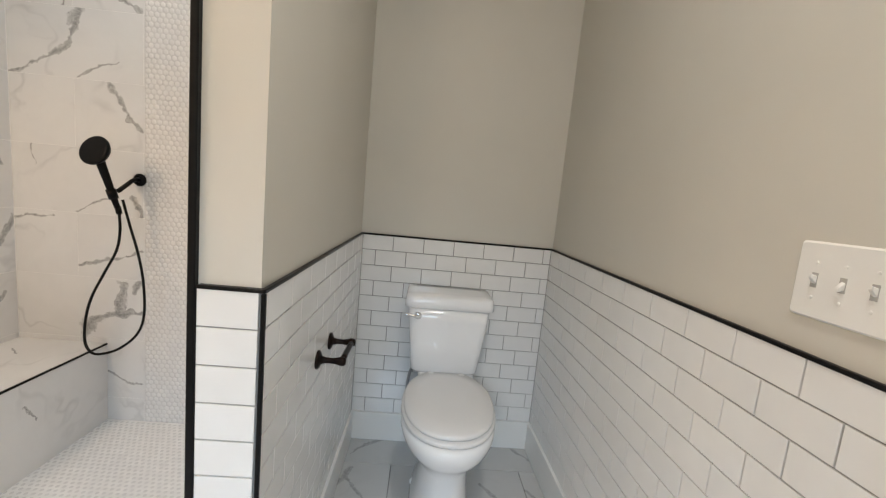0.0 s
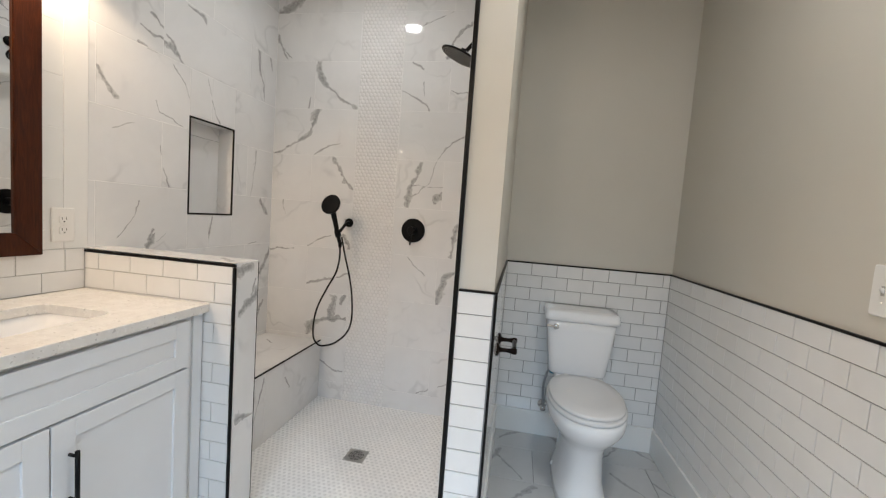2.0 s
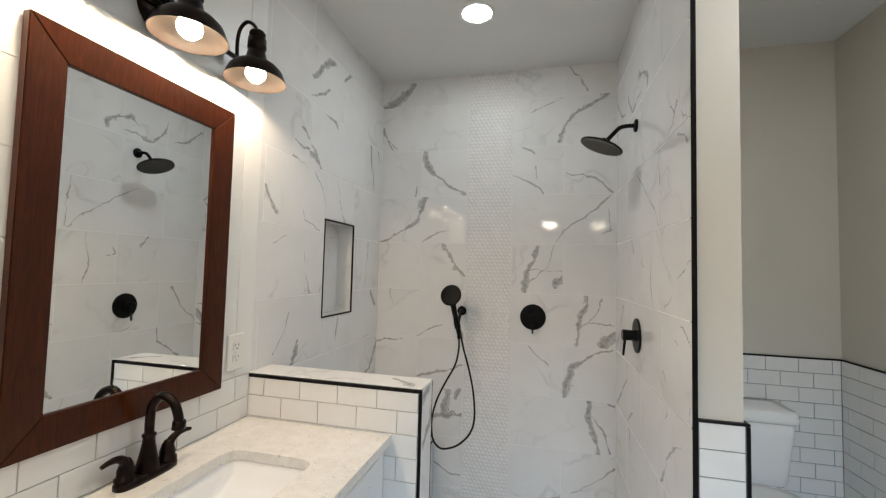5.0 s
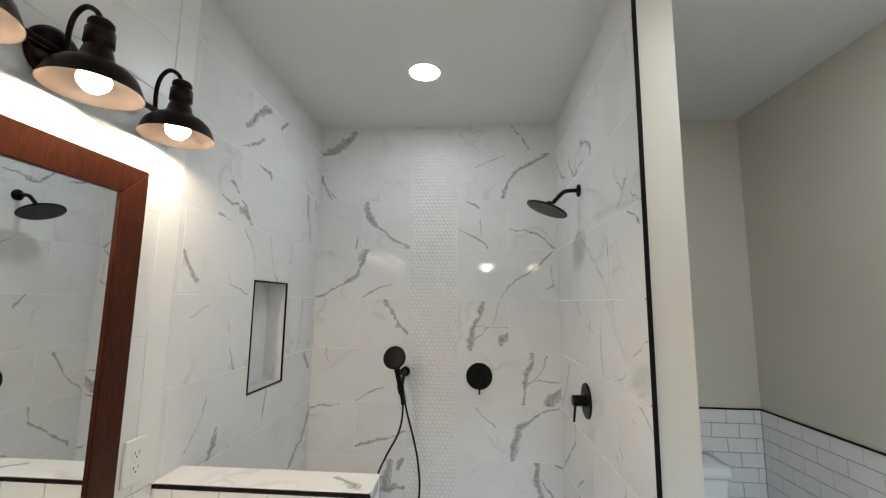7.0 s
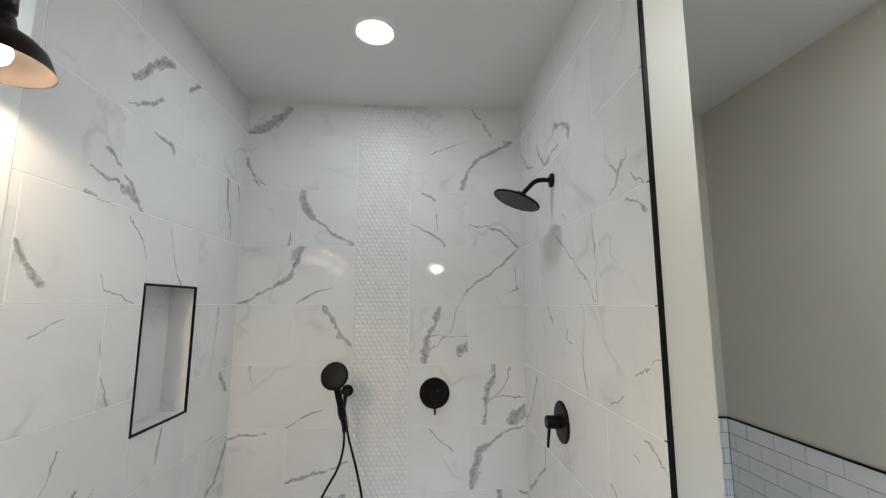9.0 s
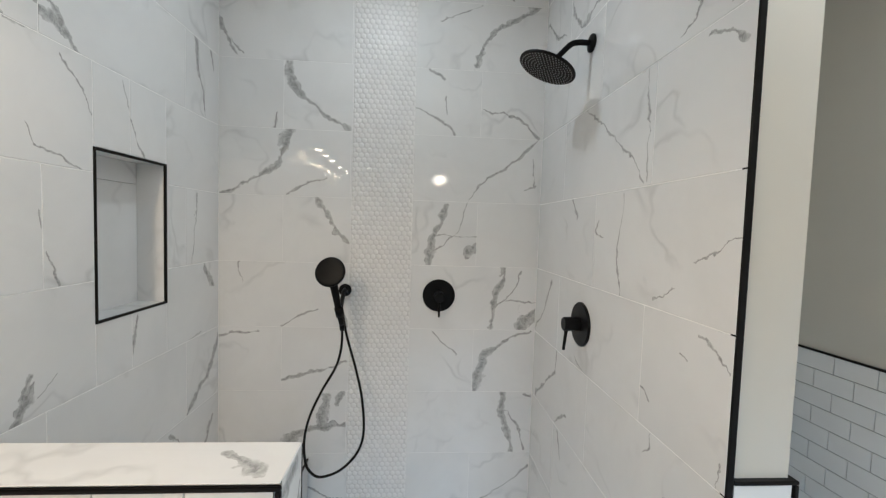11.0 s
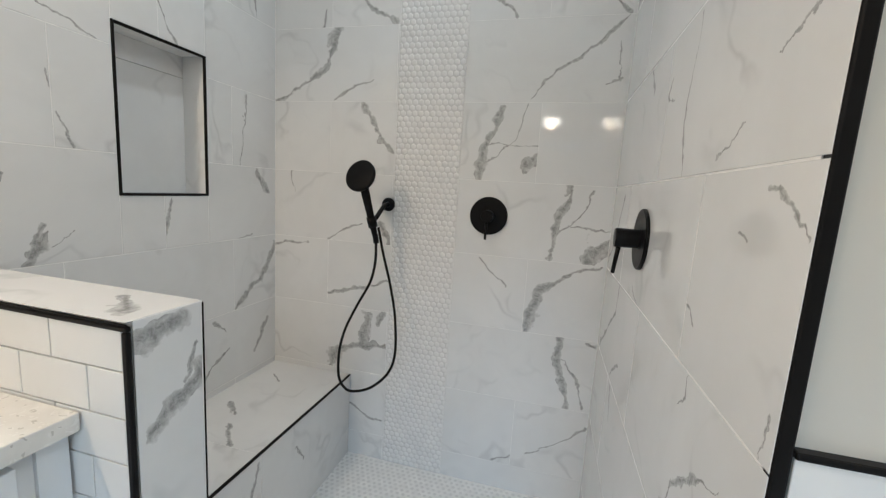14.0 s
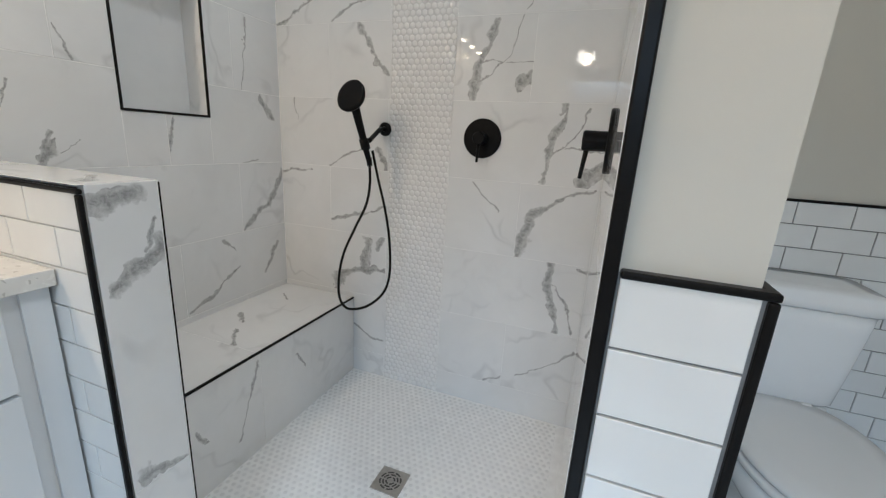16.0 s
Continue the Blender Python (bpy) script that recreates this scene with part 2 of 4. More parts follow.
def thing(name, label, category, at=(0, 0, 0), group="", rz=0):
    ob = new(name)
    ob.matrix_world = pose(*at, 0, 0, rz)
    ob.empty_display_size = 0.05
    return tagged(ob, label, category, group)


def structure(name, bm, material, label, category="wall", smooth=False):
    return tagged(mesh_object(name, bm, material, None, "", smooth), label, category, "", "structure")


def add_box(bm, x0, x1, y0, y1, z0, z1, bevel=0.0, seg=2):
    r = bmesh.ops.create_cube(bm, size=1)
    vs = r["verts"]
    for v in vs:
        v.co = Vector((x0 + (v.co.x + 0.5) * (x1 - x0), y0 + (v.co.y + 0.5) * (y1 - y0), z0 + (v.co.z + 0.5) * (z1 - z0)))
    if bevel:
        es = list({e for v in vs for e in v.link_edges})
        bmesh.ops.bevel(bm, geom=es, offset=bevel, segments=seg, affect="EDGES", profile=0.5)
    return bm


def box(x0, x1, y0, y1, z0, z1, bevel=0.0, seg=2):
    return add_box(bmesh.new(), x0, x1, y0, y1, z0, z1, bevel, seg)


def boxes(*rows):
    bm = bmesh.new()
    for r in rows:
        add_box(bm, *r)
    return bm


def lathe(profile, n=32, m=None, bm=None):
    """A body turned about z from rows of radius and height."""
    bm = bm or bmesh.new()
    rings = []
    made = []
    for r, z in profile:
        if r < 1e-6:
            ring = [bm.verts.new((0, 0, z))]
        else:
            ring = [bm.verts.new((r * math.cos(TAU * i / n), r * math.sin(TAU * i / n), z)) for i in range(n)]
        rings.append(ring)
        made += ring
    for a, b in zip(rings, rings[1:]):
        for i in range(n):
            j = (i + 1) % n
            if len(a) == 1 and len(b) > 1:
                bm.faces.new((a[0], b[j], b[i]))
            elif len(b) == 1 and len(a) > 1:
                bm.faces.new((a[i], a[j], b[0]))
            elif len(a) > 1:
                bm.faces.new((a[i], a[j], b[j], b[i]))
    if m is not None:
        bmesh.ops.transform(bm, matrix=m, verts=made)
    bmesh.ops.recalc_face_normals(bm, faces=bm.faces)
    return bm


def spline(points, per=10):
    """A smooth line through the points."""
    ps = [Vector(p) for p in points]
    ps = [2 * ps[0] - ps[1]] + ps + [2 * ps[-1] - ps[-2]]
    out = []
    for a, b, c, d in zip(ps, ps[1:], ps[2:], ps[3:]):
        for k in range(per):
            t = k / per
            out.append(0.5 * (2 * b + (c - a) * t + (2 * a - 5 * b + 4 * c - d) * t * t + (3 * b - a - 3 * c + d) * t ** 3))
    return out + [ps[-2]]


def tube(line, radius, n=12, bm=None, ribs=0.0):
    """A round bar along a line; radius is a number or a function of the way along it."""
    bm = bm or bmesh.new()
    up = Vector((0.31, 0.87, 0.38)).normalized()
    rings = []
    for i, p in enumerate(line):
        d = (line[min(i + 1, len(line) - 1)] - line[max(i - 1, 0)]).normalized()
        side = (up - d * up.dot(d)).normalized()
        up = side
        third = d.cross(side)
        r = radius(i / (len(line) - 1)) if callable(radius) else radius
        if ribs and i % 2:
            r *= 1 - ribs
        rings.append([bm.verts.new(p + r * (side * math.cos(TAU * k / n) + third * math.sin(TAU * k / n))) for k in range(n)])
    for a, b in zip(rings, rings[1:]):
        for k in range(n):
            bm.faces.new((a[k], a[(k + 1) % n], b[(k + 1) % n], b[k]))
    bm.faces.new(rings[0][::-1]), bm.faces.new(rings[-1])
    bmesh.ops.recalc_face_normals(bm, faces=bm.faces)
    return bm


def oval(cx, cy, w, d, z, power=2.0, n=40, egg=0.0):
    """A ring of points; power 2 is an ellipse, higher ones near a rounded rectangle; egg narrows it towards -y."""
    ring = []
    for i in range(n):
        a = TAU * i / n
        c, s = math.cos(a), math.sin(a)
        x = math.copysign(abs(c) ** (2 / power), c) * w / 2
        y = math.copysign(abs(s) ** (2 / power), s) * d / 2
        ring.append((cx + x * (1 + egg * y / (d / 2)), cy + y, z))
    return ring


def loft(rings, bottom=True, top=True):
    bm = bmesh.new()
    vs = [[bm.verts.new(p) for p in ring] for ring in rings]
    for a, b in zip(vs, vs[1:]):
        for k in range(len(a)):
            j = (k + 1) % len(a)
            bm.faces.new((a[k], a[j], b[j], b[k]))
    if bottom:
        bm.faces.new(vs[0][::-1])
    if top:
        bm.faces.new(vs[-1])
    bmesh.ops.recalc_face_normals(bm, faces=bm.faces)
    return bm


PIECES = {}


def piece_mesh(w, h, deep, chamfer, material, name="tile"):
    """A slab with softened front edges; its front looks to -y. Alike slabs share one mesh."""
    key = (name, round(w, 4), round(h, 4), deep, material.name)
    if key in PIECES:
        return PIECES[key]
    x, z, c = w / 2, h / 2, min(chamfer, w / 5, h / 5)
    rings = [[(-x, 0, -z), (x, 0, -z), (x, 0, z), (-x, 0, z)],
             [(-x, -deep + c, -z), (x, -deep + c, -z), (x, -deep + c, z), (-x, -deep + c, z)],
             [(-x + c, -deep, -z + c), (x - c, -deep, -z + c), (x - c, -deep, z - c), (-x + c, -deep, z - c)]]
    verts = [p for r in rings for p in r]
    faces = [(4 * k + i, 4 * k + (i + 1) % 4, 4 * k + 4 + (i + 1) % 4, 4 * k + 4 + i) for k in range(2) for i in range(4)]
    faces.append((8, 9, 10, 11))
    me = bpy.data.meshes.new(name)
    me.from_pydata(verts, [], faces)
    me.materials.append(material)
    PIECES[key] = me
    return me


def cut(rect, hole):
    """The rectangles left of rect once hole is taken out of it."""
    u0, u1, z0, z1 = rect
    a0, a1, b0, b1 = hole
    if a0 >= u1 or a1 <= u0 or b0 >= z1 or b1 <= z0:
        return [rect]
    out = []
    if a0 > u0:
        out.append((u0, a0, z0, z1))
    if a1 < u1:
        out.append((a1, u1, z0, z1))
    m0, m1 = max(u0, a0), min(u1, a1)
    if b0 > z0:
        out.append((m0, m1, z0, b0))
    if b1 < z1:
        out.append((m0, m1, b1, z1))
    return out


def courses(u0, u1, lines, length, starts):
    """Rectangles of a running bond. lines: heights of the joints, from the bottom up; starts: where a joint falls, course by course."""
    out = []
    for k, (z0, z1) in enumerate(zip(lines, lines[1:])):
        s = starts[k % len(starts)]
        s -= math.ceil((s - u0) / length - 1e-6) * length
        while s < u1 - 1e-6:
            a, b = max(s, u0), min(s + length, u1)
            if b - a > 0.006:
                out.append((a, b, z0, z1))
            s += length
    return out


def lay(parent, cells, place, joint, deep, chamfer, material, name="tile", veins=(), sign=1, unit=0.0012):
    """Set a piece into every cell. place(u, z) gives its pose; veins: rows of u, z, width, u, z, width."""
    for a, b, z0, z1 in cells:
        w, h = b - a - joint, z1 - z0 - joint
        if w < 0.004 or h < 0.004:
            continue
        uc, zc = (a + b) / 2, (z0 + z1) / 2
        ob = new(name, piece_mesh(w, h, deep, chamfer, material, name))
        ob.parent = parent
        ob.matrix_world = place(uc, zc)
        k = 0
        for u, z, p, v, y, q in veins:
            mu, mz = (u + v) / 2, (z + y) / 2
            if a <= mu < b and z0 <= mz < z1 and k < 9:
                ob[f"vein_a{k}"] = (sign * (u - uc), z - zc, p * unit)
                ob[f"vein_b{k}"] = (sign * (v - uc), y - zc, q * unit)
                k += 1


def facing_front(y):
    return lambda u, z: pose(u, y, z)


def facing_right(x):
    return lambda u, z: pose(x, u, z, 0, 0, 90)


def facing_left(x):
    return lambda u, z: pose(x, u, z, 0, 0, -90)


def lying(z):
    return lambda u, v: pose(u, v, z, -90, 0, 0)


def bar(name, p, q, thick, material, parent=None):
    """A square-edged trim bar between two corners of a box, with softened edges."""
    bm = box(*(w for a, b in zip(p, q) for w in (min(a, b), max(a, b))), bevel=thick)
    return mesh_object(name, bm, material, parent)


# ---- the plan ----
BACK, WC_BACK, FRONT, CEIL = 1.922, 1.902, 0.704, 2.75
SHOWER_R, PIER_L, PIER_R, WC_R = 1.488, 1.505, 1.632, 2.560
PONY_X, PONY_BACK, PONY_TOP = 0.679, 0.838, 1.074
NICHE = (1.208, 1.536, 1.218, 1.718)
RAIL = 1.067
BED = 0.010
SET = 0.0009
REAR = -1.95
DOOR_A, DOOR_B, DOOR_TOP = -0.49, 0.315, 2.05

# walls of the house frame
n0, n1, n2, n3 = NICHE
wall_left = structure("wall_left", boxes(
    (-0.25, -SET, REAR - 0.12, n0, 0, CEIL), (-0.25, -SET, n1, 2.10, 0, CEIL),
    (-0.25, -SET, n0, n1, 0, n2), (-0.25, -SET, n0, n1, n3, CEIL), (-0.25, -0.107, n0, n1, n2, n3)),
    GROUT_WHITE, "white tiled and boarded side wall")
wall_back = structure("wall_back", box(-SET, PIER_R - 0.06, BACK + SET, 2.10, 0, CEIL), GROUT_WHITE, "shower back wall behind white marble tiles")
wall_closet = structure("wall_closet", box(PIER_R - 0.06, WC_R + BED, WC_BACK + BED, 2.10, 0, CEIL), WALL_PAINT, "warm grey painted wall behind the toilet")
wall_right = structure("wall_right", box(WC_R + BED, WC_R + 0.13, REAR - 0.12, 2.10, 0, CEIL), WALL_PAINT, "warm grey painted side wall")
WIN = (0.98, 2.20, 1.22, 2.20)
wall_rear = structure("wall_rear", boxes((-SET, WIN[0], REAR - 0.12, REAR, 0, CEIL), (WIN[1], WC_R + 0.13, REAR - 0.12, REAR, 0, CEIL),
                                         (WIN[0], WIN[1], REAR - 0.12, REAR, 0, WIN[2]), (WIN[0], WIN[1], REAR - 0.12, REAR, WIN[3], CEIL)), WALL_PAINT, "warm grey painted rear wall with a window opening")
wall_pier = structure("wall_pier", boxes(
    (SHOWER_R + BED, PIER_R - BED, FRONT + BED, WC_BACK + BED, 0, CEIL)), WALL_PAINT, "painted partition between shower and toilet")
ceiling = structure("ceiling", box(-0.25, WC_R + 0.13, REAR - 0.12, 2.10, CEIL, CEIL + 0.1), CEIL_PAINT, "smooth white painted ceiling", "ceiling")
floor = structure("floor", box(-0.25, WC_R + 0.13, REAR - 0.12, 2.10, -0.12, -0.008), GROUT_GREY, "grey-white marble tile floor", "floor")
wall_pony = structure("wall_pony", box(-SET, PONY_X - SET, FRONT + BED, PONY_BACK - SET, 0, PONY_TOP - SET), GROUT_WHITE, "low tiled half wall beside the shower")

# frame of the rear window
structure("window_1", boxes((WIN[0], WIN[0] + 0.05, REAR - 0.10, REAR - 0.05, WIN[2], WIN[3]), (WIN[1] - 0.05, WIN[1], REAR - 0.10, REAR - 0.05, WIN[2], WIN[3]),
                            (WIN[0] + 0.05, WIN[1] - 0.05, REAR - 0.10, REAR - 0.05, WIN[2], WIN[2] + 0.05), (WIN[0] + 0.05, WIN[1] - 0.05, REAR - 0.10, REAR - 0.05, WIN[3] - 0.05, WIN[3])), WHITE_PAINT, "white painted window frame", "window")

# leafy green beyond the window
backdrop = structure("backdrop", box(-3.0, 6.0, REAR - 4.2, REAR - 4.0, -1.0, 5.0), LEAVES, "dark green trees beyond the window", "backdrop")

# door casing on the right-hand wall
casing = structure("door_casing", boxes(
    (WC_R - 0.018, WC_R + BED - 0.001, DOOR_B, DOOR_B + 0.085, 0, DOOR_TOP + 0.085, 0.004),
    (WC_R - 0.018, WC_R + BED - 0.001, DOOR_A - 0.085, DOOR_A, 0, DOOR_TOP + 0.085, 0.004),
    (WC_R - 0.018, WC_R + BED - 0.001, DOOR_A, DOOR_B, DOOR_TOP, DOOR_TOP + 0.085, 0.004)), WHITE_PAINT, "white painted door casing", "trim")

door_1 = structure("door_1", boxes((WC_R - 0.002, WC_R + BED - 0.001, DOOR_A + 0.003, DOOR_B - 0.003, 0.008, DOOR_TOP - 0.003, 0.002)), WHITE_PAINT, "closed white painted door", "door")

part("door_knob", lathe([(0.0, 0.0), (0.027, 0.0004), (0.027, 0.005), (0.024, 0.008), (0.011, 0.010), (0.010, 0.022), (0.016, 0.027),
                         (0.0255, 0.034), (0.0275, 0.043), (0.0255, 0.051), (0.017, 0.056), (0.0, 0.0575)], 28, pose(WC_R - 0.002, DOOR_B - 0.06, 0.95, 0, -90, 0)), BLACK, door_1, "round matte black door knob", True)

# mirror wall boarding
BOARD_END = 0.628
board_lines = [1.074, 1.146] + [1.146 + 0.1867 * k for k in range(1, 9)] + [CEIL]
corner_board = structure("corner_board", box(-SET, 0.002, BOARD_END + 0.002, 0.716, PONY_TOP, CEIL, 0.001), WHITE_PAINT, "white painted flat corner board", "trim")

# baseboards in the toilet closet
for name, row in (("baseboard_1", (PIER_R - 0.001, WC_R + 0.001, WC_BACK - 0.012, WC_BACK + BED, 0, 0.148, 0.003)),
                  ("baseboard_2", (PIER_R - BED, PIER_R + 0.012, FRONT + 0.012, WC_BACK - 0.0125, 0, 0.148, 0.003)),
                  ("baseboard_3", (WC_R - 0.012, WC_R + BED, DOOR_B + 0.086, WC_BACK - 0.0125, 0, 0.148, 0.003))):
    side_baseboard = structure(name, box(*row), WHITE_PAINT, "white painted baseboard under the tiles", "baseboard")

# beds that carry the small white tiles
wainscot_back = structure("wainscot_back", box(PIER_R - BED + 0.001, WC_R + BED - 0.001, WC_BACK + 0.004, WC_BACK + BED - 0.001, 0.148, RAIL - 0.004), GROUT_GREY, "white running-bond tile wainscot behind the toilet", "wall tile")
wainscot_left = structure("wainscot_left", box(PIER_R - BED + 0.001, PIER_R - 0.004, FRONT + 0.006, WC_BACK + 0.003, 0.148, RAIL - 0.004), GROUT_GREY, "white running-bond tile wainscot on the partition", "wall tile")
wainscot_right = structure("wainscot_right", box(WC_R + 0.004, WC_R + BED - 0.001, DOOR_B + 0.085, WC_BACK + 0.003, 0.148, RAIL - 0.004), GROUT_GREY, "white running-bond tile wainscot on the painted wall", "wall tile")
pier_face = structure("pier_face", box(PIER_L - 0.004, PIER_R - 0.004, FRONT + 0.004, FRONT + BED - 0.001, 0, RAIL - 0.004), GROUT_GREY, "white tiles stacked on the partition end", "wall tile")
pony_face = structure("pony_face", box(0.002, PONY_X - 0.014, FRONT + 0.004, FRONT + BED - 0.001, 0, PONY_TOP - 0.02), GROUT_PALE, "white running-bond tiles on the half wall", "wall tile")
backsplash = structure("backsplash", box(-SET, 0.0005, -0.30, FRONT + 0.003, 0.90, 1.074), GROUT_PALE, "two courses of white tile above the counter", "wall tile")

# black metal edge trims
T = 0.0025
side_trim = None
for name, p, q in (
        ("trim_1", (PIER_R - 0.009, WC_BACK - 0.003, RAIL - 0.009), (WC_R + 0.006, WC_BACK + 0.009, RAIL)),
        ("trim_2", (PIER_R - 0.009, FRONT + 0.008, RAIL - 0.009), (PIER_R + 0.003, WC_BACK - 0.004, RAIL)),
        ("trim_3", (WC_R - 0.003, DOOR_B + 0.086, RAIL - 0.009), (WC_R + 0.009, WC_BACK - 0.004, RAIL)),
        ("trim_4", (PIER_L + 0.001, FRONT - 0.003, RAIL - 0.008), (PIER_R + 0.003, FRONT + 0.0135, RAIL)),
        ("trim_5", (PIER_R - 0.006, FRONT - 0.003, 0), (PIER_R + 0.003, FRONT + 0.007, RAIL - 0.0085)),
        ("trim_6", (SHOWER_R + 0.0010, FRONT - 0.003, 0), (PIER_L - 0.001, FRONT + 0.0135, CEIL)),
        ("trim_7", (0.003, FRONT - 0.003, PONY_TOP - 0.016), (PONY_X + 0.001, FRONT + 0.006, PONY_TOP - 0.007)),
        ("trim_8", (PONY_X - 0.010, FRONT - 0.003, 0), (PONY_X + 0.001, FRONT + 0.006, PONY_TOP - 0.0165)),
        ("trim_9", (PONY_X - 0.002, PONY_BACK - 0.002, 0), (PONY_X + 0.0008, PONY_BACK + 0.0008, PONY_TOP - 0.003)),
        ("trim_10", (0.409, PONY_BACK + 0.002, 0.3955), (0.418, BACK - 0.001, 0.4045)),
        ("trim_11", (-0.006, n0 - 0.001, n2 - 0.001), (0.003, n0 + 0.008, n3 + 0.001)),
        ("trim_12", (-0.006, n1 - 0.008, n2 - 0.001), (0.003, n1 + 0.001, n3 + 0.001)),
        ("trim_13", (-0.006, n0 + 0.0085, n2 - 0.001), (0.003, n1 - 0.0085, n2 + 0.008)),
        ("trim_14", (-0.006, n0 + 0.0085, n3 - 0.008), (0.003, n1 - 0.0085, n3 + 0.001)),
        ("trim_15", (0.003, FRONT - 0.0025, PONY_TOP - 0.0065), (PONY_X + 0.0005, FRONT + 0.001, PONY_TOP - 0.0035)),
):
    ob = tagged(bar(name, p, q, T, BLACK_TRIM), "black metal tile edge trim", "trim", "", "structure")
    side_trim = ob if name == "trim_3" else side_trim

# ---- vanity ----
VAN_A, VAN_B, TOP = -0.31, 0.701, 0.914
SINK = (0.148, 0.434, 0.022, 0.464)


def shaker(name, y0, y1, z0, z1, parent, label):
    """A framed panel front that looks to +x: a sunk field with four rails round it."""
    x, r = 0.545, 0.058
    front = part(name, box(x, x + 0.012, y0 + 0.002, y1 - 0.002, z0 + 0.002, z1 - 0.002), CABINET_PAINT, parent, label)
    for row in ((y0, y0 + r, z0, z1), (y1 - r, y1, z0, z1), (y0 + r, y1 - r, z0, z0 + r * 0.9), (y0 + r, y1 - r, z1 - r * 0.9, z1)):
        part("rail", box(x, x + 0.020, *row, 0.0015), CABINET_PAINT, front)
    return front


cabinet = thing("vanity_cabinet", "white painted vanity cabinet with framed panel doors", "cabinet")
part("body", boxes((0.002, 0.545, VAN_A + 0.012, VAN_A + 0.03, 0.1, 0.879), (0.002, 0.545, VAN_B - 0.03, VAN_B - 0.012, 0.1, 0.879),
                   (0.525, 0.544, VAN_A + 0.012, VAN_B - 0.012, 0.1, 0.879), (0.002, 0.524, VAN_A + 0.03, VAN_B - 0.03, 0.1, 0.12),
                   (0.03, 0.46, VAN_A + 0.02, VAN_B - 0.02, 0.001, 0.1)), CABINET_PAINT, cabinet)
part("filler", box(0.50, 0.552, 0.655, VAN_B - 0.003, 0.02, 0.878, 0.001), CABINET_PAINT, cabinet)
shaker("drawer_front", VAN_A + 0.03, 0.625, 0.700, 0.866, cabinet, "wide white false drawer front")
for y0, y1, hy in ((VAN_A + 0.03, 0.1865, None), (0.1905, 0.625, 0.232)):
    door = shaker("door", y0, y1, 0.12, 0.692, cabinet, "white framed panel door")
    if hy is None:
        continue
    bm = tube([Vector((0.592, hy, 0.46)), Vector((0.592, hy, 0.612))], 0.006, 10)
    for z in (0.475, 0.597):
        tube([Vector((0.5655, hy, z)), Vector((0.590, hy, z))], 0.0045, 8, bm)
    part("handle", bm, BLACK, door, "black bar handle", True)

counter = thing("countertop", "cream speckled quartz counter with an undermount basin cut-out", "countertop")
sx0, sx1, sy0, sy1 = SINK


def slab_with_hole():
    bm = bmesh.new()
    n = 48
    outer, inner = [], []
    cx, cy = (sx0 + sx1) / 2, (sy0 + sy1) / 2
    hole = oval(cx, cy, sx1 - sx0, sy1 - sy0, 0, 9.0, n)
    x0, x1, y0, y1 = 0.0, 0.576, VAN_A, VAN_B
    for px, py, _ in hole:
        dx, dy = px - cx, py - cy
        k = min(((x1 if dx > 0 else x0) - cx) / dx if abs(dx) > 1e-9 else 1e9, ((y1 if dy > 0 else y0) - cy) / dy if abs(dy) > 1e-9 else 1e9)
        outer.append((cx + dx * k, cy + dy * k))
        inner.append((px, py))
    # the corners of the slab take the place of the nearest point of its edge
    for c in ((x0, y0), (x1, y0), (x1, y1), (x0, y1)):
        i = min(range(n), key=lambda q: (outer[q][0] - c[0]) ** 2 + (outer[q][1] - c[1]) ** 2)
        outer[i] = c
    zs = (0.882, TOP)
    vo = [[bm.verts.new((*p, z)) for p in outer] for z in zs]
    vi = [[bm.verts.new((*p, z)) for p in inner] for z in zs]
    for i in range(n):
        j = (i + 1) % n
        bm.faces.new((vo[1][i], vo[1][j], vi[1][j], vi[1][i]))
        bm.faces.new((vo[0][j], vo[0][i], vi[0][i], vi[0][j]))
        bm.faces.new((vo[0][i], vo[0][j], vo[1][j], vo[1][i]))
        bm.faces.new((vi[0][j], vi[0][i], vi[1][i], vi[1][j]))
    bmesh.ops.recalc_face_normals(bm, faces=bm.faces)
    return bm


slab = part("slab", slab_with_hole(), QUARTZ, counter)
bev = slab.modifiers.new("edge", "BEVEL")
bev.width, bev.segments, bev.limit_method = 0.0025, 2, "ANGLE"

basin = thing("basin", "white rectangular porcelain undermount basin under the counter", "sink")
cx, cy = (sx0 + sx1) / 2, (sy0 + sy1) / 2
W, D = sx1 - sx0, sy1 - sy0
part("bowl", loft([oval(cx, cy, W + 0.05, D + 0.05, 0.8815, 9), oval(cx, cy, W + 0.004, D + 0.004, 0.8815, 9), oval(cx, cy, W - 0.012, D - 0.02, 0.85, 8),
                   oval(cx, cy - 0.045, W - 0.05, D - 0.16, 0.79, 8), oval(cx, cy - 0.065, W - 0.075, D - 0.23, 0.768, 7), oval(cx - 0.01, cy - 0.05, 0.06, 0.06, 0.760, 2)], False, False), PORCELAIN, basin, "", True)
part("drain", lathe([(0, 0.764), (0.018, 0.766), (0.028, 0.765), (0.031, 0.762), (0.031, 0.755), (0, 0.755)], 24, pose(cx - 0.01, cy - 0.05, -0.002)), BRONZE, basin, "dark bronze pop-up drain", True)

